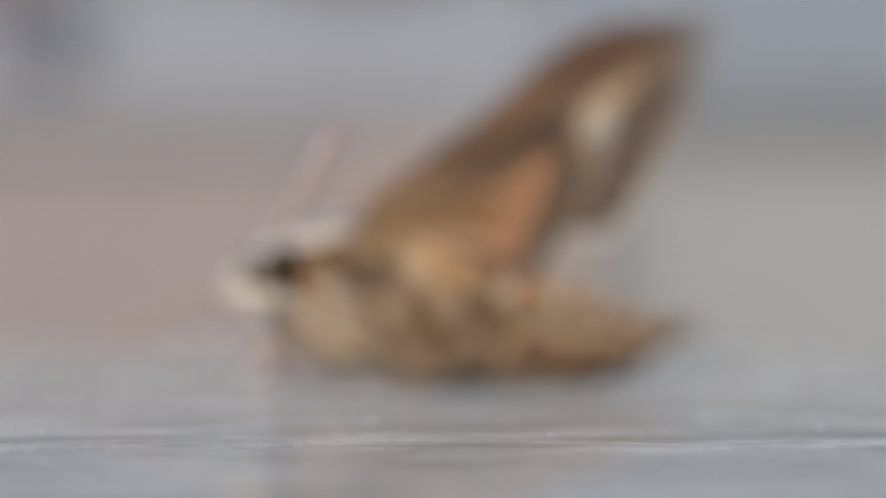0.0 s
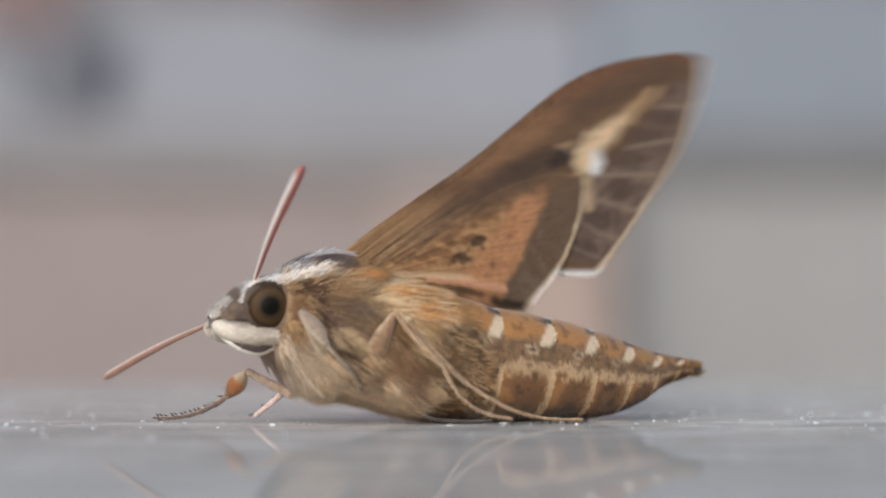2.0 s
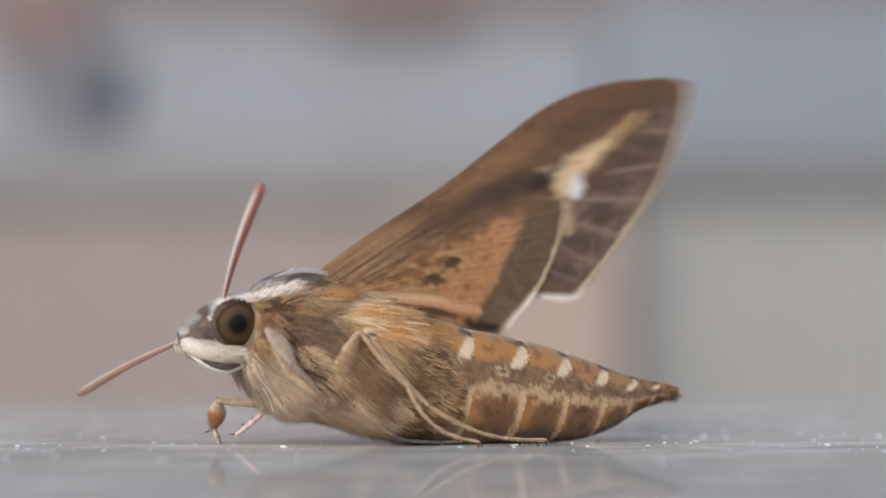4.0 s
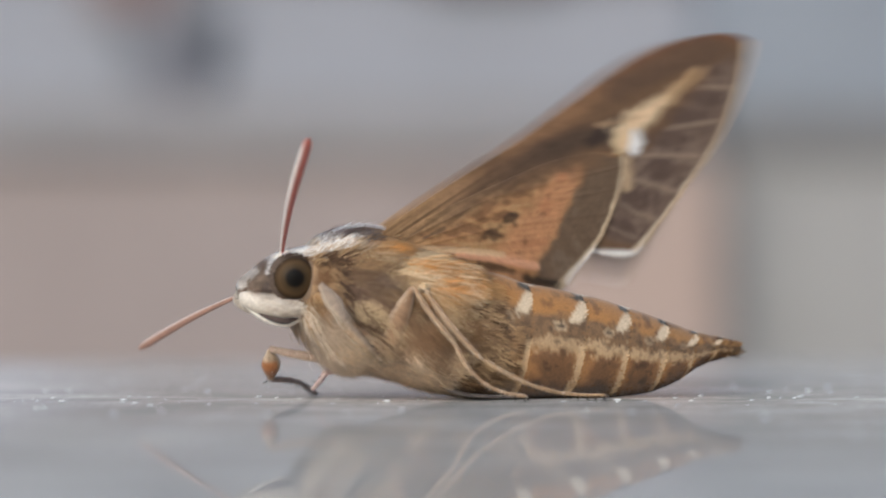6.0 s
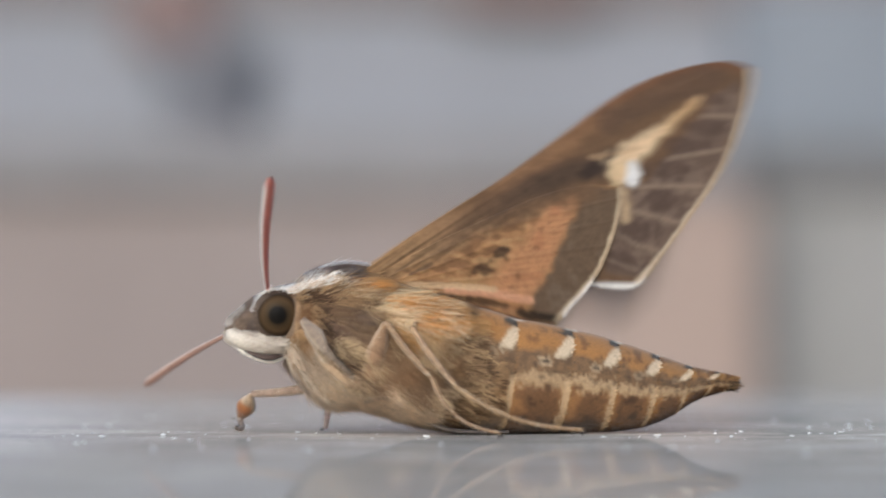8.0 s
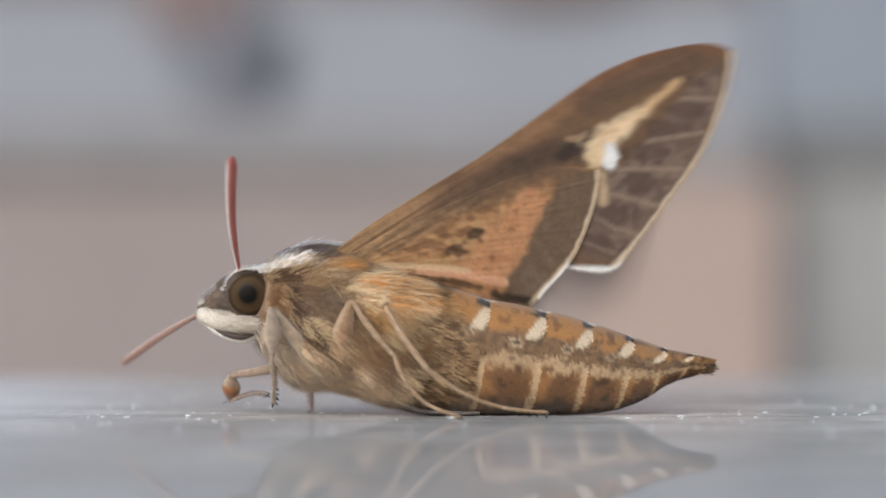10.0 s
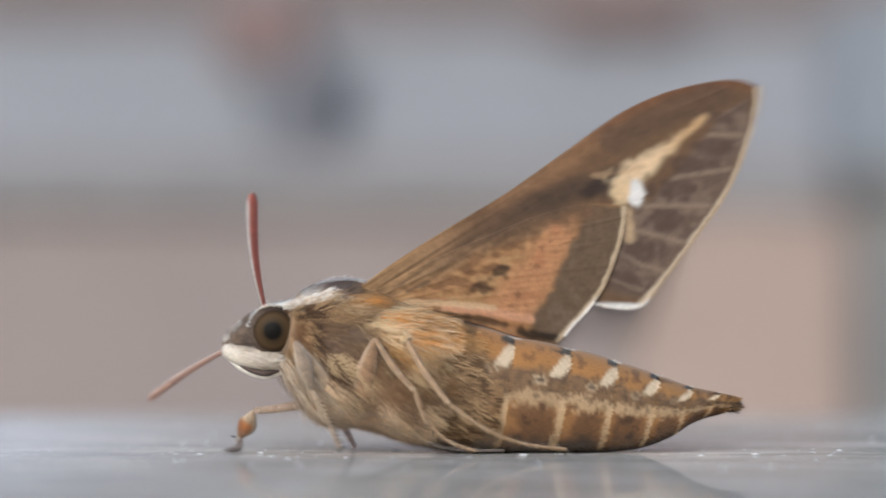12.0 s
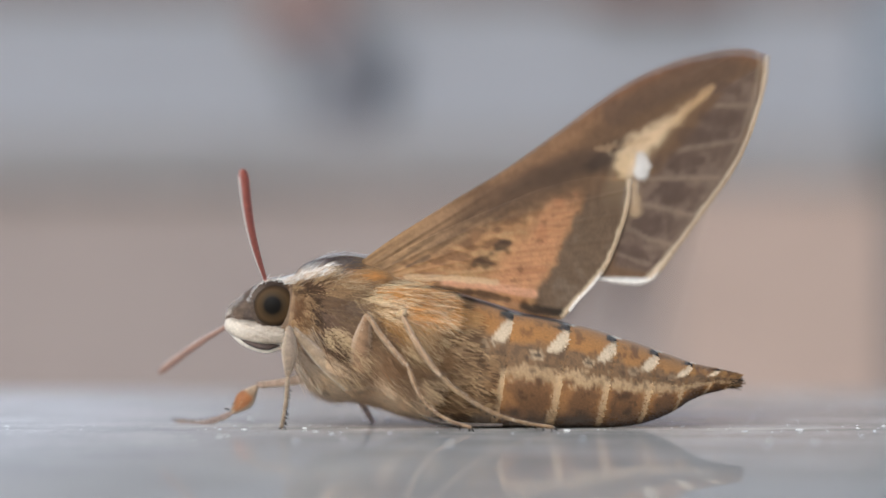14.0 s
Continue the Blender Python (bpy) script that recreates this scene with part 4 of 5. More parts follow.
def fore_colour(u, v, ridge):
    n1, n2, n3 = grain(u, v, 34, 51) - 0.5, grain(u, v, 11, 52) - 0.5, grain(u, v, 4, 53) - 0.5
    col = np.tile(lin(116, 88, 62), (len(u), 1))
    lead = away(u, v, spline(FORE_LEAD, 60))
    col = over(col, lin(142, 105, 72), step(60, 8, lead + 24 * n1) * step(1340, 1180, u))
    col = over(col, lin(122, 82, 54), step(22, 6, lead + 6 * n2) * step(950, 1150, u) * 0.8)
    col = over(col, lin(168, 132, 90), step(920, 640, u) * 0.75)
    col = over(col, lin(84, 66, 52), step(34, 8, away(u, v, [(770, 412), (860, 362), (950, 320), (1040, 288), (1100, 272)]) + 16 * n1) * np.interp(u, [760, 960], [0.2, 0.9]))
    col = over(col, lin(64, 50, 42), step(26, 8, away(u, v, [(1055, 290), (1105, 268)]) + 10 * n2) * 0.9)
    col = over(col, lin(96, 74, 58), step(34, 14, away(u, v, [(1090, 200), (1200, 150), (1290, 118)]) + 14 * n1) * 0.7)
    comb = grain(u * 0.10, v + 0.62 * u, 6, 57) - 0.5
    col = np.clip(col * (1 + 0.9 * comb * step(1050, 760, u))[:, None], 0, 1)
    # darker outer field between the veins, with a pale grey bloom
    outer = inside(u, v, [(1118, 330), (1170, 300), (1290, 150), (1345, 115), (1350, 180), (1300, 300), (1200, 440), (1150, 485), (1080, 480)])
    col = over(col, lin(114, 93, 78), step(-4, 10, outer + 8 * n1))
    col = over(col, lin(150, 127, 108), step(0.10, 0.32, n1 + 0.5 * n2) * step(0, 12, outer) * 0.3)
    col = over(col, lin(150, 128, 108), step(6, 2, np.minimum.reduce([away(u, v, q) for q in FORE_VEINS[2:]])) * step(0, 14, outer) * 0.45)
    for cu, cv, ru, rv in ((1285, 160, 34, 12), (1272, 212, 46, 14), (1240, 246, 52, 13), (1208, 291, 52, 18), (1190, 345, 46, 19), (1150, 402, 36, 19), (1118, 452, 30, 20), (1160, 470, 26, 12)):
        col = over(col, lin(88, 69, 59), step(1.3, 0.6, np.hypot((u - cu) / ru, (v - cv) / rv) + 0.6 * n2 + 0.4 * n1) * 0.62)
    col = over(col, lin(162, 138, 116), step(6, 1.5, np.minimum.reduce([away(u, v, q) for q in FORE_VEINS[2:]]) + 6 * n2) * step(0, 14, outer) * 0.35)
    streak = away(u, v, [(1112, 280), (1150, 250), (1205, 207), (1262, 158)])
    wide = np.interp(u, [1095, 1150, 1215, 1275], [24, 17, 11, 5])
    cream = over(np.tile(lin(234, 204, 162), (len(u), 1)), lin(212, 172, 122), step(1160, 1240, u))
    col = over(col, cream, step(1.6, 0.3, streak / wide + 0.9 * n2 + 0.4 * n1) * np.interp(u, [1150, 1270], [1.0, 0.75]))
    col = over(col, lin(206, 168, 126), step(7, 2, away(u, v, [(1058, 266), (1100, 262), (1150, 248)]) + 9 * n2) * 0.5)
    col = over(col, lin(228, 198, 152), step(28, 14, np.hypot(u - 1112, v - 296) + 10 * n2) * 0.9)
    col = over(col, lin(236, 231, 226), step(1.3, 0.6, np.hypot((u - 1137) / 15, (v - 298) / 23) ** 1.4 + 1.1 * n2))
    col = over(col, lin(196, 166, 128), step(15, 6, away(u, v, [(1122, 332), (1126, 375)]) + 8 * n2) * 0.85)
    margin = away(u, v, spline(FORE_TRAIL[4:], 50))
    col = over(col, lin(222, 200, 170), step(9, 3.5, margin + 4 * n2 + 2 * n3) * 0.9)
    col = over(col, lin(240, 236, 230), step(7, 3, away(u, v, [(1060, 498), (1146, 500)])))
    return np.clip(col * (1 + 0.2 * n3[:, None] + 0.2 * n2[:, None]), 0, 1)


def hind_colour(u, v, ridge):
    n1, n2, n3 = grain(u, v, 30, 61) - 0.5, grain(u, v, 10, 62) - 0.5, grain(u, v, 4, 63) - 0.5
    col = np.tile(lin(172, 126, 80), (len(u), 1))
    flow = grain(u * 0.35 + v * 0.5, v - u * 0.3, 9, 64) - 0.5
    col = over(col, lin(126, 90, 58), step(0.02, 0.3, flow + 0.4 * n1) * 0.8)
    col = over(col, lin(186, 148, 100), step(0.05, 0.3, -flow + 0.3 * n2) * 0.55)
    pink = inside(u, v, [(862, 515), (895, 462), (945, 402), (985, 340), (1042, 322), (1030, 372), (1000, 430), (985, 470), (958, 512), (915, 530)])
    col = over(col, lin(192, 138, 92), step(-24, 16, pink + 12 * n2 + 8 * n1) * 0.95)
    col = over(col, lin(180, 118, 76), step(0.12, 0.4, n1) * step(0, 14, pink) * 0.5)
    border = inside(u, v, [(1046, 318), (1119, 320), (1113, 368), (1099, 414), (1079, 464), (1052, 503), (1022, 535), (1000, 560), (985, 562), (945, 545), (955, 512), (985, 470), (1002, 425), (1028, 372)])
    col = over(col, lin(112, 90, 68), step(-8, 6, border + 8 * n2))
    col = over(col, lin(116, 98, 80), step(0.1, 0.35, n1 + 0.4 * n2) * step(0, 8, border) * 0.6)
    col = over(col, lin(44, 36, 30), step(1.35, 0.45, np.hypot((u - 893 + (v - 436) * 0.5) / 15, (v - 436) / 13) + 1.6 * n2) * 0.75)
    col = over(col, lin(48, 38, 30), step(1.35, 0.45, np.hypot((u - 860 + (v - 467) * 0.5) / 19, (v - 467) / 11) + 1.6 * n2) * 0.65)
    for mark in ([(668, 464), (700, 449), (724, 430)], [(692, 470), (716, 456), (735, 438)], [(720, 474), (760, 455)]):
        col = over(col, lin(74, 56, 42), step(5, 1.5, away(u, v, mark) + 4 * n2) * 0.8)
    col = over(col, lin(204, 150, 112), step(12, 5, away(u, v, [(790, 503), (860, 508), (945, 522)]) + 4 * n2) * 0.9)
    col = over(col, lin(96, 72, 52), step(8, 3, away(u, v, [(770, 512), (850, 521), (900, 533)]) + 4 * n2) * 0.8)
    col = over(col, lin(30, 25, 21), step(12, 3, away(u, v, [(925, 543), (975, 556), (995, 556)]) + 6 * n2) * 0.85)
    col = over(col, lin(88, 69, 54), step(44, 4, away(u, v, spline(HIND_LEAD, 40)) + 18 * n1 + 8 * n2) * step(1060, 1000, u) * np.interp(u, [760, 960], [0.1, 0.8]))
    col = over(col, lin(206, 172, 130), step(8, 3, away(u, v, [(720, 492), (800, 494), (880, 502)]) + 4 * n2) * 0.8)
    ribs = 0.5 + 0.5 * np.sin((v + 0.10 * u) * 0.62 + 3 * n1)
    col = over(col, lin(160, 104, 70), step(0.6, 1.0, ribs) * step(0, 14, pink) * 0.4)
    dots = (grain(u * 0.5, v * 0.8, 7, 66) > 0.86) & (pink > 0)
    col = over(col, lin(96, 62, 44), dots * 0.45)
    edge_d = away(u, v, spline(HIND_TRAIL[5:], 40))
    lead = away(u, v, spline(HIND_LEAD, 40))
    col = over(col, fore_colour(u, v, ridge), step(46, 6, lead + 26 * n1 + 10 * n2) * step(1100, 1040, u))
    col = over(col, lin(218, 194, 158), step(9, 4, edge_d + 5 * n2 + 2 * n3) * 0.9)
    return np.clip(col * (1 + 0.2 * n3[:, None] + 0.22 * n2[:, None]), 0, 1)


def fore_deep(u, v):
    r = np.hypot(u - 640, v - 463) / 780
    return -66 + 26 * r + 10 * np.sin(r * 3.0)


def hind_deep(u, v):
    roll = np.exp(-(away(u, v, [(770, 505), (860, 512), (950, 530)]) / 9) ** 2)
    return fore_deep(u, v) - np.interp(away(u, v, spline(HIND_LEAD, 40)), [0, 60], [1.3, 4.5]) - 6 * roll


def fringe(wing, grid, cols_from, mirror, seed):
    """Pale scale fringe along the outer margin."""
    edge_pts, inner = grid[:, -1], grid[:, -3]
    i = np.arange(cols_from, len(edge_pts))
    rs = np.random.RandomState(seed)
    n = 2600
    idx = rs.choice(i, n)
    f = rs.rand(n)[:, None]
    nxt = np.minimum(idx + 1, len(edge_pts) - 1)
    root = edge_pts[idx] * (1 - f) + edge_pts[nxt] * f
    lay = edge_pts[idx] - inner[idx]
    lay /= np.linalg.norm(lay, axis=1)[:, None] + 1e-12
    nm = np.tile(np.array([0, 1.0 if mirror else -1.0, 0]), (n, 1))
    col = over(np.tile(lin(190, 166, 136), (n, 1)), lin(156, 130, 102), (rs.rand(n) > 0.6) * 0.8)
    col = over(col, lin(236, 228, 218), step(-12 * S, -32 * S, root[:, 2]))
    hem = strands("fringe", wing, root - lay * 3 * S, nm, lay, rs.uniform(4, 6.5, n) * S, np.full(n, 0.5 * S), col, HAIR, seed, 0.03)
    hem.cycles.motion_steps = 4


def build_wings(mirror):
    fw, _, gf = wing_sheet("forewing", FORE_LEAD, FORE_TRAIL, fore_deep, fore_colour, FORE_VEINS, g(640, 465, -66), mirror, moth,
                           "brown forewing with a cream streak" if not mirror else "")
    hw, _, gh = wing_sheet("hindwing", HIND_LEAD, HIND_TRAIL, hind_deep, hind_colour, HIND_VEINS, g(640, 465, -66), mirror, moth,
                           "hindwing with a pink patch and dark border" if not mirror else "")
    for ob in (fw, hw):
        ob.cycles.motion_steps = 4
    fringe(fw, gf, 66, mirror, 201 + mirror)
    fringe(hw, gh, 86, mirror, 203 + mirror)
    return fw, hw


near_fore, near_hind = build_wings(False)
far_fore, far_hind = build_wings(True)


# ---- legs
def aim(a, b):
    """The pose, in millimetres of the moth's space, of a leg piece that starts at a and points to b."""
    a, b = Vector(a) / 1000, Vector(b) / 1000
    d = (b - a).normalized()
    side_ = Vector((0, 1, 0)) - d * d.y
    side_ = side_.normalized() if side_.length > 0.05 else Vector((1, 0, 0))
    up = d.cross(side_)
    return Matrix.Translation(a) @ Matrix((d, side_, up)).transposed().to_4x4()


def limb(name, length, r0, r1, bulge, tint, under, spurs, parent=None, belly=None, label="", bow=0.02, joints=0, comb=-1):
    """One piece of a leg along +x: scaly, tapered, with spurs or spines."""
    n = 26 if not joints else 61
    f = np.linspace(0, 1, n)
    L = length / 1000
    path = np.stack([f * L, 0 * f, bow * L * np.sin(f * math.pi)], 1)
    radii = np.sqrt(np.clip(1 - np.clip((0.06 - f) / 0.06, 0, 1) ** 2 * 0.96, 0.02, 1)) * np.sqrt(np.clip(1 - np.clip((f - 0.96) / 0.04, 0, 1) ** 2 * 0.96, 0.02, 1))
    radii = radii * (r0 + (r1 - r0) * f + bulge * np.sin(np.clip((f - 0.05) / 0.9, 0, 1) * math.pi) ** 1.4) / 1000

    if joints:
        # each joint swells towards its far end
        radii = radii * (0.82 + 0.36 * ((f * joints) % 1.0) ** 1.5)

    def colour(F, A):
        c = np.tile(lin(*tint), (len(F), 1)) * (0.75 + 0.5 * grain(F * 60, A * 5, 4, 77))[:, None]
        c = over(c, lin(*under), step(0.0, 0.5, np.sin(A + 0.6)) * 0.7)
        c = over(c, lin(232, 208, 176), step(0.62, 0.92, np.abs(np.cos(A))) * 0.4)
        if joints:
            c = c * (1.08 - 0.42 * step(0.8, 0.97, (F * joints) % 1.0))[:, None]
        if belly:
            c = over(c, lin(*belly), step(0.25, 0.4, F) * step(0.95, 0.85, F) * step(-0.6, 0.0, -np.cos(A - 0.4)))
        return c
    ob = tube(name, path, radii, colour, LIMB, parent or moth, 12, 0.8, label)
    rs = np.random.RandomState(int(length * 77))
    q = int(90 * length)
    at, a = rs.randint(1, n - 1, q), rs.uniform(0, 2 * math.pi, q)
    nm = np.stack([0 * a, np.cos(a) * 0.8, np.sin(a)], 1)
    col = over(np.tile(lin(*tint), (q, 1)), lin(*under), (np.sin(a) < -0.2) * 0.6) * rs.uniform(0.7, 1.3, (q, 1))
    col = over(col, lin(232, 218, 196), (rs.rand(q) > 0.8) * 0.7)
    strands("scale_coat", ob, path[at] + nm * (radii[at] * 0.85)[:, None], nm, np.tile(np.array([1.0, 0, 0]), (q, 1)), rs.uniform(0.16, 0.34, q) / 1000, np.full(q, 0.00002), col, HAIR, 6, 0.3)
    if spurs:
        rs = np.random.RandomState(int(length * 100))
        x = np.linspace(0.25, 0.98, spurs)
        root = np.stack([x * L, rs.choice([-1, 1], spurs) * radii.mean() * 0.4, bow * L * np.sin(x * math.pi) + comb * radii.mean() * 0.7], 1)
        lay = np.tile(np.array([0.66, 0, 0.75 * comb]), (spurs, 1))
        nm = np.tile(np.array([0, -1.0, 0]), (spurs, 1))
        if joints:
            # a pair of claws at the tip
            for y in (-1, 1):
                root = np.vstack([root, [[L * 0.99, y * 0.00004, 0]]])
                lay = np.vstack([lay, [[0.85, y * 0.4, -0.35]]])
                nm = np.vstack([nm, [[0, -1.0, 0]]])
            spurs += 2
        long = np.linspace(0.00034, 0.00046, spurs)
        for i in range(spurs):
            strands("spine", ob, root[i:i + 1], nm[i:i + 1], lay[i:i + 1], long[i:i + 1], np.full(1, 0.00006), lin(34, 27, 24)[None, :], LIMB, 5 + i, 0.05, kind="")
    return ob


far_foreleg_femur = limb("femur", 4.29, 0.42, 0.26, 0.0, (168, 142, 122), (126, 100, 86), 0)
far_foreleg_tibia = limb("tibia", 2.95, 0.22, 0.28, 0.5, (160, 136, 110), (110, 88, 70), 4, belly=(150, 92, 42), label="tibia with an amber underside")
far_foreleg_tarsus = limb("tarsus", 6.74, 0.26, 0.15, 0.0, (138, 116, 106), (100, 78, 72), 12, joints=5, bow=0.07)
near_foreleg_femur = limb("femur", 6.69, 0.62, 0.26, 0.12, (168, 144, 116), (214, 196, 172), 0)
near_foreleg_tibia = limb("tibia", 3.83, 0.25, 0.28, 0.34, (138, 118, 98), (168, 146, 122), 0)
near_foreleg_tarsus = limb("tarsus", 5.04, 0.2, 0.12, 0.0, (178, 154, 128), (140, 114, 90), 12, joints=5, comb=1)
far_midleg_femur = limb("femur", 6.31, 0.4, 0.3, 0.0, (180, 150, 140), (140, 112, 104), 0)
far_midleg_tibia = limb("tibia", 3.02, 0.26, 0.16, 0.0, (232, 202, 196), (190, 156, 150), 3)
near_midleg_femur = limb("femur", 4.90, 1.0, 0.24, 0.18, (152, 118, 86), (124, 94, 70), 0)
near_midleg_tibia = limb("tibia", 5.40, 0.17, 0.16, 0.04, (156, 124, 90), (130, 102, 74), 0, bow=-0.03)
near_midleg_tarsus = limb("tarsus", 6.85, 0.16, 0.10, 0.0, (170, 138, 104), (130, 102, 74), 8, bow=-0.16, joints=5)
near_hindleg_femur = limb("femur", 2.83, 0.5, 0.45, 0.1, (186, 156, 112), (150, 118, 84), 0)
near_hindleg_tibia = limb("tibia", 6.76, 0.19, 0.17, 0.04, (160, 128, 94), (130, 102, 74), 0, bow=-0.03)
near_hindleg_tarsus = limb("tarsus", 10.19, 0.17, 0.11, 0.0, (170, 138, 100), (130, 102, 74), 12, bow=-0.085, joints=5)

under_leg = np.array([g(*q) for q in spline([(738, 728, -66), (758, 739, -66), (790, 749, -64), (840, 753, -60), (890, 753.5, -56)], 30)])
tube("far_hind_tarsus", under_leg, S * np.interp(np.linspace(0, 1, 30), [0, 0.4, 1], [4.5, 3.6, 2.6]), lambda F, A: np.tile(lin(112, 100, 94), (len(F), 1)) * (0.7 + 0.5 * grain(F * 90, A * 3, 5, 79))[:, None], LIMB, moth, 10, 1.0, "dark grey leg folded under the belly")


# ---------------------------------------------------------------- movement
def sway(rows, t):
    a = np.array(rows)
    return [np.interp(t, a[:, 0], a[:, k]) for k in range(1, a.shape[1])]


def crawl(x, y, nod, turn):
    return pose(x, y, 0, 0, -nod, turn)


def motions():
    walk(moth, [
        (0.0, crawl(0.03111, -0.00061, 1.52, 17.33)),
        (0.5, crawl(0.03051, -0.00061, 1.52, 13.33)),
        (1.0, crawl(0.02948, -0.00072, 1.60, 13.20)),
        (1.5, crawl(0.02899, -0.00078, 1.75, 13.56)),
        (2.0, crawl(0.02826, -0.00079, 1.33, 11.92)),
        (2.5, crawl(0.02767, -0.00081, 0.49, 10.29)),
        (3.0, crawl(0.02707, -0.00076, 0.34, 10.29)),
        (5.5, crawl(0.02253, -0.00069, 0.89, 9.04)),
        (6.0, crawl(0.02188, -0.00075, 0.43, 8.85)),
        (6.5, crawl(0.02059, -0.00072, 0.86, 6.82)),
        (7.0, crawl(0.01970, -0.00063, 2.46, 6.01)),
        (7.5, crawl(0.01910, -0.00051, 0.03, 4.45)),
        (8.0, crawl(0.01823, -0.00042, 0.81, 3.31)),
        (10.5, crawl(0.01343, -0.00097, 0.05, 1.64)),
        (11.0, crawl(0.01273, -0.00078, -0.74, 1.50)),
        (11.5, crawl(0.01184, -0.00034, -0.21, 0.62)),
        (12.0, crawl(0.01056, -0.00070, 0.22, 1.79)),
        (12.5, crawl(0.00948, -0.00075, 0.93, 1.11)),
        (13.0, crawl(0.00842, -0.00031, 0.74, 1.00)),
        (13.5, crawl(0.00819, -0.00028, 0.79, -0.80)),
        (14.0, crawl(0.00724, 0.00024, -0.02, -0.57)),
    ])
    for ob, rows in ((near_antenna, [(0.0, 9), (3.0, 8), (6.5, 4.5), (11.0, 1.5), (14.0, 0)]), (far_antenna, [(0.0, -6), (3.0, -5), (6.5, -3), (11.0, -1), (14.0, 0)])):
        at = ob.location.copy()
        walk(ob, [(t, pose(*at, 0, 0, turn)) for t, turn in rows])
    # the wings shiver while their set changes slowly
    near_set = [
        (0.0, 1.00, 0.00, 5.00),
        (0.3, 1.00, 0.00, 8.50),
        (0.5, 0.77, -0.13, 10.01),
        (1.0, 1.08, 0.32, 10.76),
        (1.5, 2.17, -0.48, 8.79),
        (2.0, 0.81, 0.04, 9.59),
        (2.5, 2.60, 0.15, 10.10),
        (3.0, 1.30, -0.12, 8.43),
        (5.5, 2.83, 1.07, 9.77),
        (6.0, 1.56, 0.61, 10.48),
        (6.5, 2.07, 0.34, 8.43),
        (7.0, 0.54, -0.11, 8.59),
        (7.5, 1.36, 0.26, 7.42),
        (8.0, 0.48, 0.16, 8.30),
        (10.5, 0.69, 0.57, 7.33),
        (11.0, 0.57, 0.40, 5.66),
        (11.5, 0.31, 0.18, 5.92),
        (12.0, 0.40, 0.31, 6.78),
        (12.5, 0.79, 0.38, 3.53),
        (13.0, 0.63, 0.05, 4.35),
        (13.5, 0.47, 0.33, 5.91),
        (14.0, 0.47, -0.11, 0.47),
    ]
    for ob in (near_fore, near_hind):
        at, keys = ob.location.copy(), []
        for k in range(421):
            rx, ry, rz = sway(near_set, k / 30)
            beat = np.interp(k / 30, [0, 8.2, 11, 14], [17, 17, 13, 8])
            keys.append((k / 30, pose(*at, rx + beat * (0, 1, 1)[k % 3], ry, rz)))
        walk(ob, keys)
    # the far pair sweeps out and down at every beat, wider as the moth warms up
    for ob in (far_fore, far_hind):
        at, keys = ob.location.copy(), []
        for k in range(421):
            down = np.interp(k / 30, [0, 4.5, 6.5, 8, 11, 14], [0.0, 0.0, 0.95, 1.15, 1.25, 1.28]) * (0, 1, 1)[k % 3]
            keys.append((k / 30, pose(*at, -3 - 60 * down, -0.3 + 18 * down, 9 + 5 * down)))
        walk(ob, keys)
    walk(far_foreleg_femur, [
        (0.0, aim((-16.83, 0.40, 4.31), (-20.03, 3.06, 3.26))),
        (0.5, aim((-16.83, 0.40, 4.31), (-20.03, 3.06, 3.26))),
        (1.0, aim((-16.90, 0.44, 4.49), (-20.03, 3.06, 3.17))),
        (1.5, aim((-17.47, 0.76, 5.28), (-19.91, 3.06, 2.60))),
        (2.0, aim((-17.20, 1.18, 2.52), (-20.51, 3.06, 4.51))),
        (2.5, aim((-17.00, 1.15, 2.92), (-20.64, 3.06, 4.16))),
        (3.0, aim((-16.89, 0.94, 2.91), (-20.44, 3.06, 4.07))),
        (5.5, aim((-16.99, 1.17, 4.19), (-20.68, 3.06, 3.11))),
        (6.0, aim((-17.22, 1.48, 3.26), (-21.14, 3.06, 4.00))),
        (6.5, aim((-17.21, 1.50, 3.77), (-21.19, 3.06, 3.40))),
        (7.0, aim((-17.49, 1.49, 4.59), (-20.82, 3.06, 2.40))),
        (7.5, aim((-17.61, 1.75, 3.71), (-21.68, 3.06, 3.39))),
        (8.0, aim((-17.90, 1.89, 3.69), (-22.02, 3.06, 3.34))),
        (10.5, aim((-17.60, 1.74, 3.84), (-21.63, 3.06, 3.15))),
        (11.0, aim((-17.84, 1.86, 3.69), (-21.95, 3.06, 3.36))),
        (11.5, aim((-17.93, 1.90, 3.66), (-22.05, 3.06, 3.42))),
        (12.0, aim((-17.73, 1.81, 3.78), (-21.80, 3.06, 3.21))),
        (12.5, aim((-17.85, 1.87, 3.70), (-21.96, 3.06, 3.35))),
        (13.0, aim((-17.80, 1.83, 3.89), (-21.79, 3.06, 2.92))),
        (13.5, aim((-17.59, 1.75, 3.53), (-21.67, 3.06, 3.73))),
        (14.0, aim((-17.80, 1.84, 3.79), (-21.86, 3.06, 3.14))),
    ])
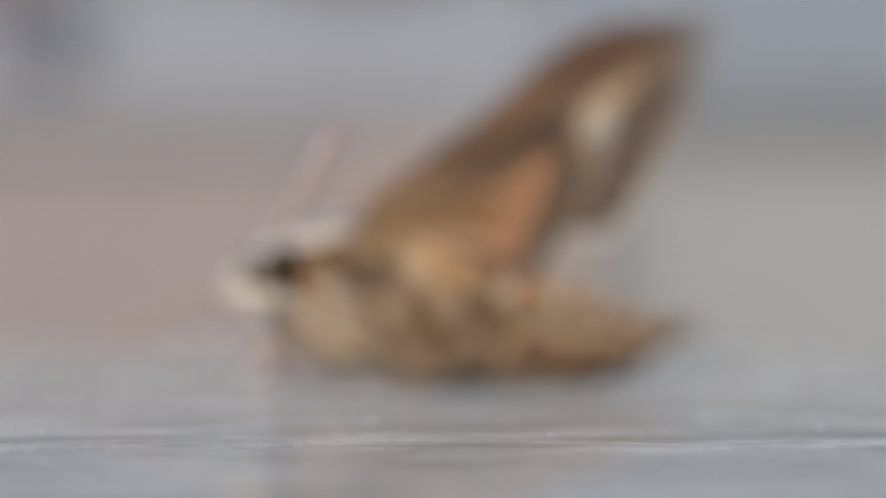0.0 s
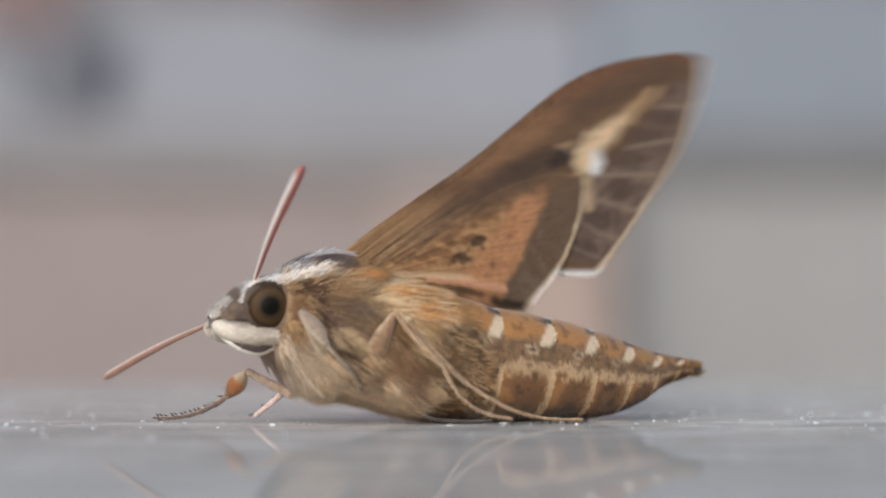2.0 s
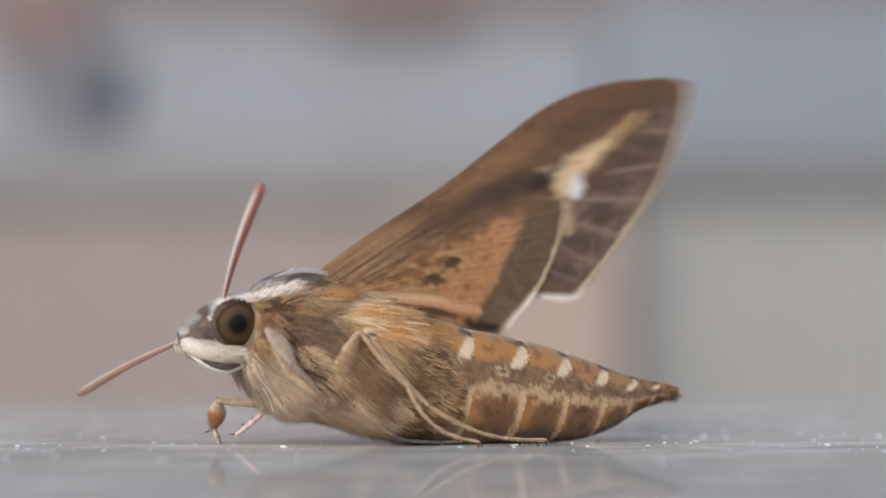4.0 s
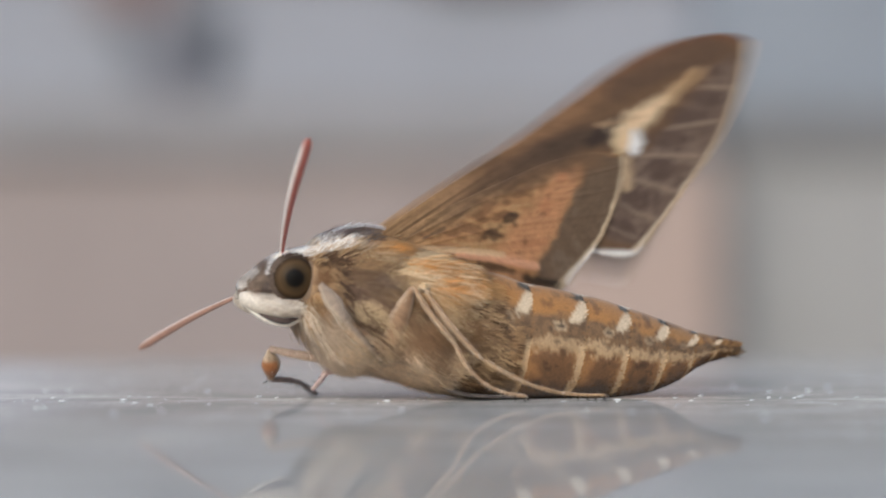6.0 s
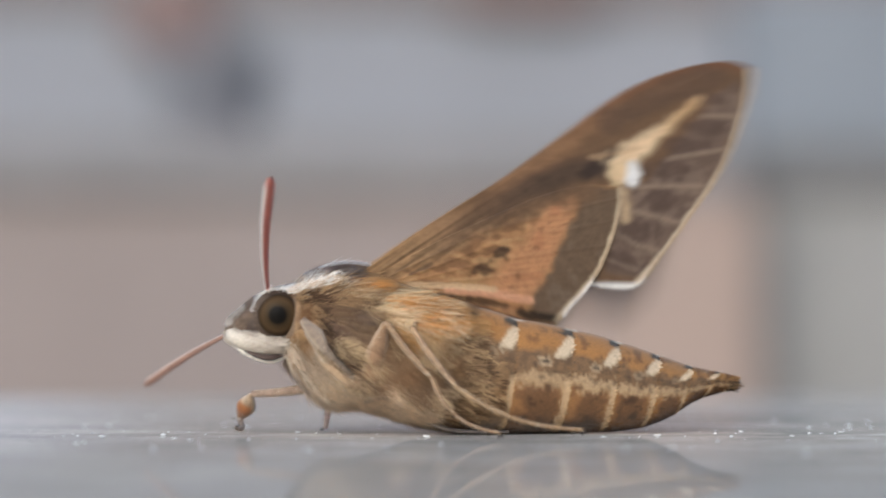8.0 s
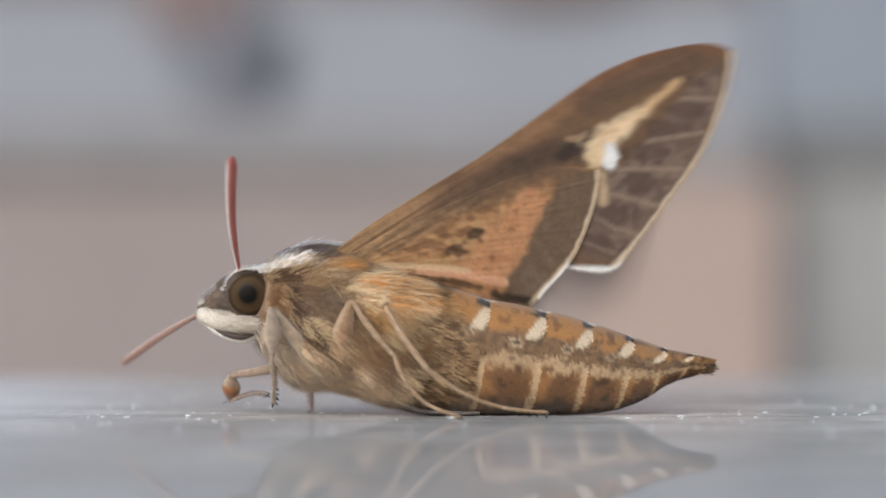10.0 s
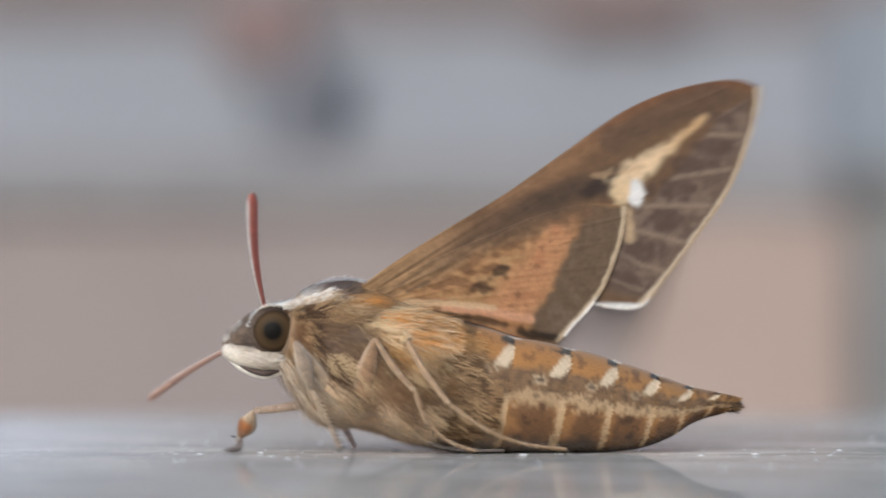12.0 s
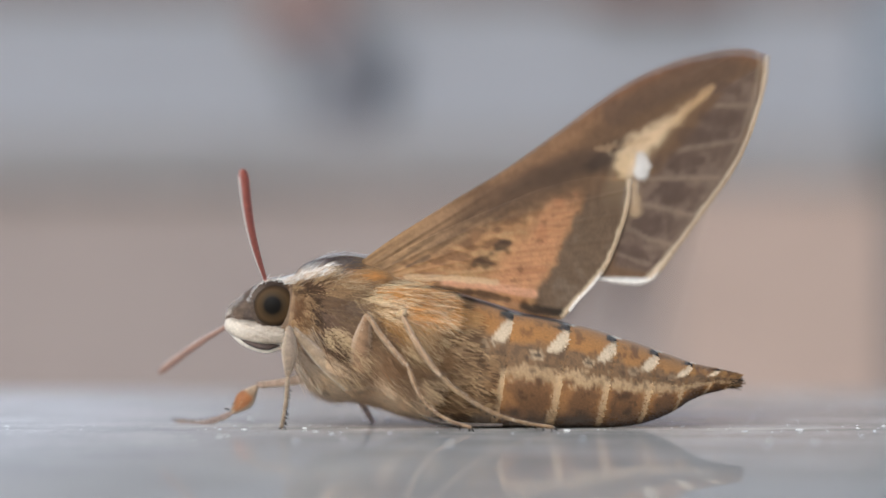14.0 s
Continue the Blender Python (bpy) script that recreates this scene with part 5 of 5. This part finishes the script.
    walk(far_foreleg_tibia, [
        (0.0, aim((-20.03, 3.06, 3.26), (-17.87, 4.26, 1.65))),
        (0.5, aim((-20.03, 3.06, 3.26), (-17.87, 4.26, 1.65))),
        (1.0, aim((-20.03, 3.06, 3.17), (-17.73, 3.74, 1.45))),
        (1.5, aim((-19.91, 3.06, 2.60), (-17.28, 2.73, 1.31))),
        (2.0, aim((-20.51, 3.06, 4.51), (-21.73, 4.75, 2.42))),
        (2.5, aim((-20.64, 3.06, 4.16), (-21.53, 4.69, 1.87))),
        (3.0, aim((-20.44, 3.06, 4.07), (-21.46, 4.62, 1.78))),
        (5.5, aim((-20.68, 3.06, 3.11), (-19.20, 4.89, 1.34))),
        (6.0, aim((-21.14, 3.06, 4.00), (-20.79, 4.67, 1.56))),
        (6.5, aim((-21.19, 3.06, 3.40), (-20.31, 5.14, 1.50))),
        (7.0, aim((-20.82, 3.06, 2.40), (-18.25, 3.89, 1.22))),
        (7.5, aim((-21.68, 3.06, 3.39), (-22.91, 4.72, 1.29))),
        (8.0, aim((-22.02, 3.06, 3.34), (-22.88, 5.06, 1.35))),
        (10.5, aim((-21.63, 3.06, 3.15), (-21.54, 5.15, 1.08))),
        (11.0, aim((-21.95, 3.06, 3.36), (-23.93, 3.82, 1.32))),
        (11.5, aim((-22.05, 3.06, 3.42), (-23.87, 3.28, 1.11))),
        (12.0, aim((-21.80, 3.06, 3.21), (-22.94, 4.70, 1.04))),
        (12.5, aim((-21.96, 3.06, 3.35), (-22.56, 4.95, 1.16))),
        (13.0, aim((-21.79, 3.06, 2.92), (-21.13, 5.20, 1.01))),
        (13.5, aim((-21.67, 3.06, 3.73), (-23.90, 2.78, 1.82))),
        (14.0, aim((-21.86, 3.06, 3.14), (-23.84, 2.78, 0.97))),
    ])
    walk(far_foreleg_tarsus, [
        (0.0, aim((-17.87, 4.26, 1.65), (-11.32, 5.18, 0.38))),
        (0.5, aim((-17.87, 4.26, 1.65), (-11.32, 5.18, 0.38))),
        (1.0, aim((-17.73, 3.74, 1.45), (-11.36, 1.63, 0.86))),
        (1.5, aim((-17.28, 2.73, 1.31), (-10.89, 0.58, 1.54))),
        (2.0, aim((-21.73, 4.75, 2.42), (-27.71, 1.92, 1.16))),
        (2.5, aim((-21.53, 4.69, 1.87), (-26.39, 0.21, 0.56))),
        (3.0, aim((-21.46, 4.62, 1.78), (-25.21, -0.89, 0.71))),
        (5.5, aim((-19.20, 4.89, 1.34), (-12.67, 6.33, 0.51))),
        (6.0, aim((-20.79, 4.67, 1.56), (-16.39, 9.58, 0.16))),
        (6.5, aim((-20.31, 5.14, 1.50), (-16.37, -0.23, 0.50))),
        (7.0, aim((-18.25, 3.89, 1.22), (-11.72, 3.03, 2.65))),
        (7.5, aim((-22.91, 4.72, 1.29), (-25.69, -1.35, 0.42))),
        (8.0, aim((-22.88, 5.06, 1.35), (-23.38, -1.65, 0.92))),
        (10.5, aim((-21.54, 5.15, 1.08), (-18.79, -0.93, 0.16))),
        (11.0, aim((-23.93, 3.82, 1.32), (-29.65, 7.20, 0.16))),
        (11.5, aim((-23.87, 3.28, 1.11), (-27.18, 9.07, 0.16))),
        (12.0, aim((-22.94, 4.70, 1.04), (-23.60, -1.98, 0.42))),
        (12.5, aim((-22.56, 4.95, 1.16), (-20.49, -1.45, 0.68))),
        (13.0, aim((-21.13, 5.20, 1.01), (-17.00, -0.12, 0.69))),
        (13.5, aim((-23.90, 2.78, 1.82), (-30.51, 1.88, 0.81))),
        (14.0, aim((-23.84, 2.78, 0.97), (-28.73, 7.36, 0.16))),
    ])
    walk(near_foreleg_femur, [
        (0.0, aim((-14.66, -4.54, 3.82), (-18.59, -6.21, 8.98))),
        (0.5, aim((-14.66, -4.54, 3.82), (-18.59, -6.21, 8.98))),
        (1.0, aim((-14.74, -4.57, 3.91), (-18.63, -6.21, 9.10))),
        (1.5, aim((-14.76, -4.58, 3.95), (-18.52, -6.21, 9.24))),
        (2.0, aim((-14.74, -4.57, 3.92), (-18.66, -6.21, 9.08))),
        (2.5, aim((-14.70, -4.56, 3.88), (-18.69, -6.21, 9.00))),
        (3.0, aim((-14.72, -4.57, 3.89), (-18.60, -6.21, 9.09))),
        (5.5, aim((-14.80, -4.60, 4.00), (-18.76, -6.21, 9.14))),
        (6.0, aim((-14.71, -4.56, 3.89), (-18.79, -6.21, 8.93))),
        (6.5, aim((-14.72, -4.57, 3.90), (-18.81, -6.21, 8.93))),
        (7.0, aim((-14.69, -4.56, 3.86), (-18.72, -6.21, 8.94))),
        (7.5, aim((-14.58, -4.50, 3.71), (-18.51, -6.21, 8.85))),
        (8.0, aim((-14.69, -4.55, 3.85), (-18.53, -6.21, 9.07))),
        (10.5, aim((-14.22, -4.53, 3.30), (-18.50, -6.67, 8.42))),
        (11.0, aim((-14.35, -4.54, 3.43), (-18.48, -6.67, 8.66))),
        (11.5, aim((-14.45, -4.55, 3.53), (-18.42, -6.67, 8.89))),
        (12.0, aim((-14.34, -4.54, 3.42), (-18.50, -6.67, 8.64))),
        (12.5, aim((-14.28, -4.54, 3.44), (-18.79, -6.67, 8.35))),
        (13.0, aim((-13.97, -4.50, 3.22), (-18.82, -6.67, 7.79))),
        (13.5, aim((-13.95, -4.49, 3.07), (-18.44, -6.67, 8.00))),
        (14.0, aim((-13.96, -4.50, 3.16), (-18.67, -6.67, 7.88))),
    ])
    walk(near_foreleg_tibia, [
        (0.0, aim((-18.59, -6.21, 8.98), (-17.37, -8.67, 6.31))),
        (0.5, aim((-18.59, -6.21, 8.98), (-17.37, -8.67, 6.31))),
        (1.0, aim((-18.63, -6.21, 9.10), (-17.42, -8.74, 6.50))),
        (1.5, aim((-18.52, -6.21, 9.24), (-17.31, -8.67, 6.57))),
        (2.0, aim((-18.66, -6.21, 9.08), (-17.33, -8.62, 6.42))),
        (2.5, aim((-18.69, -6.21, 9.00), (-17.27, -8.70, 6.46))),
        (3.0, aim((-18.60, -6.21, 9.09), (-17.11, -8.47, 6.38))),
        (5.5, aim((-18.76, -6.21, 9.14), (-17.21, -8.47, 6.47))),
        (6.0, aim((-18.79, -6.21, 8.93), (-17.38, -8.51, 6.21))),
        (6.5, aim((-18.81, -6.21, 8.93), (-17.25, -8.38, 6.19))),
        (7.0, aim((-18.72, -6.21, 8.94), (-16.96, -8.37, 6.32))),
        (7.5, aim((-18.51, -6.21, 8.85), (-16.76, -8.58, 6.41))),
        (8.0, aim((-18.53, -6.21, 9.07), (-16.87, -8.62, 6.60))),
        (10.5, aim((-18.50, -6.67, 8.42), (-18.61, -7.45, 4.67))),
        (11.0, aim((-18.48, -6.67, 8.66), (-18.02, -7.27, 4.91))),
        (11.5, aim((-18.42, -6.67, 8.89), (-17.68, -6.73, 5.13))),
        (12.0, aim((-18.50, -6.67, 8.64), (-17.28, -6.74, 5.01))),
        (12.5, aim((-18.79, -6.67, 8.35), (-16.42, -6.69, 5.34))),
        (13.0, aim((-18.82, -6.67, 7.79), (-19.50, -8.20, 4.34))),
        (13.5, aim((-18.44, -6.67, 8.00), (-18.75, -7.79, 4.35))),
        (14.0, aim((-18.67, -6.67, 7.88), (-18.74, -7.17, 4.09))),
    ])
    walk(near_foreleg_tarsus, [
        (0.0, aim((-17.37, -8.67, 6.31), (-13.91, -8.49, 2.64))),
        (0.5, aim((-17.37, -8.67, 6.31), (-13.91, -8.49, 2.64))),
        (1.0, aim((-17.42, -8.74, 6.50), (-14.01, -8.64, 2.78))),
        (1.5, aim((-17.31, -8.67, 6.57), (-13.86, -8.45, 2.89))),
        (2.0, aim((-17.33, -8.62, 6.42), (-14.19, -6.23, 3.28))),
        (2.5, aim((-17.27, -8.70, 6.46), (-14.10, -6.43, 3.26))),
        (3.0, aim((-17.11, -8.47, 6.38), (-13.92, -5.88, 3.46))),
        (5.5, aim((-17.21, -8.47, 6.47), (-14.29, -5.79, 3.34))),
        (6.0, aim((-17.38, -8.51, 6.21), (-14.29, -5.82, 3.27))),
        (6.5, aim((-17.25, -8.38, 6.19), (-14.06, -5.98, 3.11))),
        (7.0, aim((-16.96, -8.37, 6.32), (-14.09, -5.30, 3.54))),
        (7.5, aim((-16.76, -8.58, 6.41), (-14.13, -5.19, 3.75))),
        (8.0, aim((-16.87, -8.62, 6.60), (-14.19, -5.29, 3.91))),
        (10.5, aim((-18.61, -7.45, 4.67), (-18.96, -4.24, 0.79))),
        (11.0, aim((-18.02, -7.27, 4.91), (-18.40, -5.61, 0.16))),
        (11.5, aim((-17.68, -6.73, 5.13), (-17.07, -5.12, 0.39))),
        (12.0, aim((-17.28, -6.74, 5.01), (-15.20, -5.35, 0.62))),
        (12.5, aim((-16.42, -6.69, 5.34), (-13.04, -6.87, 1.60))),
        (13.0, aim((-19.50, -8.20, 4.34), (-21.29, -5.47, 0.50))),
        (13.5, aim((-18.75, -7.79, 4.35), (-20.58, -5.11, 0.48))),
        (14.0, aim((-18.74, -7.17, 4.09), (-19.45, -4.09, 0.16))),
    ])
    walk(far_midleg_femur, [
        (0.0, aim((-13.00, 0.50, 3.40), (-18.93, 2.62, 3.06))),
        (0.5, aim((-13.00, 0.50, 3.40), (-18.93, 2.62, 3.06))),
        (1.0, aim((-12.37, 0.24, 3.45), (-18.20, 2.62, 2.99))),
        (1.5, aim((-12.15, 0.14, 3.47), (-17.94, 2.62, 3.00))),
        (2.0, aim((-11.96, 0.03, 3.53), (-17.67, 2.62, 2.83))),
        (2.5, aim((-11.91, -0.00, 3.55), (-17.60, 2.62, 2.76))),
        (3.0, aim((-11.86, -0.04, 3.58), (-17.51, 2.62, 2.68))),
        (5.5, aim((-11.31, -0.48, 3.79), (-16.66, 2.62, 2.55))),
        (6.0, aim((-11.51, -0.33, 3.88), (-16.82, 2.62, 2.17))),
        (6.5, aim((-11.47, -0.46, 4.17), (-16.38, 2.62, 1.69))),
        (7.0, aim((-11.20, -0.68, 4.07), (-16.23, 2.62, 2.19))),
        (7.5, aim((-11.45, -0.46, 4.15), (-16.41, 2.62, 1.75))),
        (8.0, aim((-11.15, -0.75, 4.09), (-16.15, 2.62, 2.23))),
        (10.5, aim((-11.04, -1.18, 4.45), (-15.48, 2.62, 2.07))),
        (11.0, aim((-11.06, -1.09, 4.41), (-15.59, 2.62, 2.06))),
        (11.5, aim((-11.05, -1.12, 4.42), (-15.55, 2.62, 2.06))),
        (12.0, aim((-11.15, -1.62, 4.82), (-14.86, 2.62, 1.98))),
        (12.5, aim((-11.12, -2.12, 4.73), (-14.52, 2.62, 2.33))),
        (13.0, aim((-11.44, -1.99, 5.13), (-14.33, 2.62, 1.92))),
        (13.5, aim((-11.08, -1.95, 4.73), (-14.66, 2.62, 2.25))),
        (14.0, aim((-12.10, -2.21, 5.49), (-13.71, 2.62, 1.76))),
    ])
    walk(far_midleg_tibia, [
        (0.0, aim((-18.93, 2.62, 3.06), (-20.80, 4.22, 1.30))),
        (0.5, aim((-18.93, 2.62, 3.06), (-20.80, 4.22, 1.30))),
        (1.0, aim((-18.20, 2.62, 2.99), (-20.36, 3.84, 1.26))),
        (1.5, aim((-17.94, 2.62, 3.00), (-20.28, 3.18, 1.18))),
        (2.0, aim((-17.67, 2.62, 2.83), (-19.84, 3.60, 0.97))),
        (2.5, aim((-17.60, 2.62, 2.76), (-19.85, 3.02, 0.79))),
        (3.0, aim((-17.51, 2.62, 2.68), (-19.53, 3.97, 0.88))),
        (5.5, aim((-16.66, 2.62, 2.55), (-18.04, 4.59, 0.72))),
        (6.0, aim((-16.82, 2.62, 2.17), (-17.48, 5.18, 0.70))),
        (6.5, aim((-16.38, 2.62, 1.69), (-15.93, 5.19, 0.16))),
        (7.0, aim((-16.23, 2.62, 2.19), (-16.18, 5.17, 0.58))),
        (7.5, aim((-16.41, 2.62, 1.75), (-16.49, 5.19, 0.16))),
        (8.0, aim((-16.15, 2.62, 2.23), (-16.19, 5.10, 0.50))),
        (10.5, aim((-15.48, 2.62, 2.07), (-15.20, 4.95, 0.16))),
        (11.0, aim((-15.59, 2.62, 2.06), (-14.75, 4.82, 0.16))),
        (11.5, aim((-15.55, 2.62, 2.06), (-14.64, 4.79, 0.16))),
        (12.0, aim((-14.86, 2.62, 1.98), (-13.93, 4.92, 0.24))),
        (12.5, aim((-14.52, 2.62, 2.33), (-13.40, 4.67, 0.41))),
        (13.0, aim((-14.33, 2.62, 1.92), (-13.34, 4.88, 0.18))),
        (13.5, aim((-14.66, 2.62, 2.25), (-13.68, 4.97, 0.62))),
        (14.0, aim((-13.71, 2.62, 1.76), (-12.88, 5.05, 0.16))),
    ])
    walk(near_midleg_femur, [
        (0.0, aim((-13.43, -5.56, 4.52), (-11.78, -7.52, 8.70))),
        (1.5, aim((-13.43, -5.56, 4.52), (-11.78, -7.52, 8.70))),
        (3.0, aim((-13.40, -5.60, 4.60), (-11.82, -7.52, 8.82))),
        (6.5, aim((-13.46, -5.51, 4.40), (-12.14, -7.52, 8.67))),
        (7.5, aim((-13.45, -5.51, 4.41), (-12.30, -7.52, 8.74))),
        (11.0, aim((-13.42, -5.56, 4.50), (-12.58, -7.52, 8.92))),
        (12.5, aim((-13.46, -5.47, 4.33), (-12.54, -7.52, 8.69))),
        (14.0, aim((-13.44, -5.47, 4.33), (-12.81, -7.52, 8.74))),
    ])
    walk(near_midleg_tibia, [
        (0.0, aim((-11.78, -7.52, 8.70), (-9.05, -9.95, 4.72))),
        (1.5, aim((-11.78, -7.52, 8.70), (-9.05, -9.95, 4.72))),
        (3.0, aim((-11.82, -7.52, 8.82), (-8.65, -9.16, 4.77))),
        (6.5, aim((-12.14, -7.52, 8.67), (-9.59, -9.86, 4.53))),
        (7.5, aim((-12.30, -7.52, 8.74), (-9.34, -9.62, 4.73))),
        (11.0, aim((-12.58, -7.52, 8.92), (-9.69, -9.72, 4.91))),
        (12.5, aim((-12.54, -7.52, 8.69), (-9.73, -10.21, 4.95))),
        (14.0, aim((-12.81, -7.52, 8.74), (-9.72, -9.70, 4.87))),
    ])
    walk(near_midleg_tarsus, [
        (0.0, aim((-9.05, -9.95, 4.72), (-3.54, -9.11, 0.74))),
        (1.5, aim((-9.05, -9.95, 4.72), (-3.54, -9.11, 0.74))),
        (3.0, aim((-8.65, -9.16, 4.77), (-3.28, -9.89, 0.58))),
        (6.5, aim((-9.59, -9.86, 4.53), (-4.03, -9.15, 0.59))),
        (7.5, aim((-9.34, -9.62, 4.73), (-3.99, -8.79, 0.54))),
        (11.0, aim((-9.69, -9.72, 4.91), (-4.80, -8.46, 0.29))),
        (12.5, aim((-9.73, -10.21, 4.95), (-5.16, -7.67, 0.52))),
        (14.0, aim((-9.72, -9.70, 4.87), (-5.02, -7.72, 0.31))),
    ])
    walk(near_hindleg_femur, [
        (0.0, aim((-10.80, -4.60, 9.40), (-10.53, -6.99, 7.91))),
        (1.5, aim((-10.80, -4.60, 9.40), (-10.53, -6.99, 7.91))),
        (3.0, aim((-10.80, -4.35, 9.50), (-10.82, -6.99, 8.49))),
        (6.5, aim((-10.77, -4.38, 9.49), (-11.12, -6.99, 8.45))),
        (7.5, aim((-10.81, -4.37, 9.49), (-10.68, -6.99, 8.44))),
        (11.0, aim((-10.86, -4.41, 9.46), (-10.04, -6.99, 8.61))),
        (12.5, aim((-10.86, -4.36, 9.48), (-10.24, -6.99, 8.65))),
        (14.0, aim((-10.86, -4.37, 9.47), (-10.21, -6.99, 8.61))),
    ])
    walk(near_hindleg_tibia, [
        (0.0, aim((-10.53, -6.99, 7.91), (-5.81, -7.06, 3.06))),
        (1.5, aim((-10.53, -6.99, 7.91), (-5.81, -7.06, 3.06))),
        (3.0, aim((-10.82, -6.99, 8.49), (-6.82, -8.37, 3.21))),
        (6.5, aim((-11.12, -6.99, 8.45), (-7.49, -9.74, 3.45))),
        (7.5, aim((-10.68, -6.99, 8.44), (-7.93, -11.44, 4.15))),
        (11.0, aim((-10.04, -6.99, 8.61), (-7.04, -10.57, 3.73))),
        (12.5, aim((-10.24, -6.99, 8.65), (-7.30, -11.04, 4.10))),
        (14.0, aim((-10.21, -6.99, 8.61), (-7.29, -11.17, 4.16))),
    ])
    walk(near_hindleg_tarsus, [
        (0.0, aim((-5.81, -7.06, 3.06), (3.78, -5.20, 0.16))),
        (1.5, aim((-5.81, -7.06, 3.06), (3.78, -5.20, 0.16))),
        (3.0, aim((-6.82, -8.37, 3.21), (2.86, -6.74, 0.46))),
        (6.5, aim((-7.49, -9.74, 3.45), (2.23, -8.83, 0.51))),
        (7.5, aim((-7.93, -11.44, 4.15), (1.67, -11.22, 0.74))),
        (11.0, aim((-7.04, -10.57, 3.73), (1.84, -6.80, 0.46))),
        (12.5, aim((-7.30, -11.04, 4.10), (1.54, -7.45, 0.52))),
        (14.0, aim((-7.29, -11.17, 4.16), (1.09, -6.85, 0.31))),
    ])


motions()
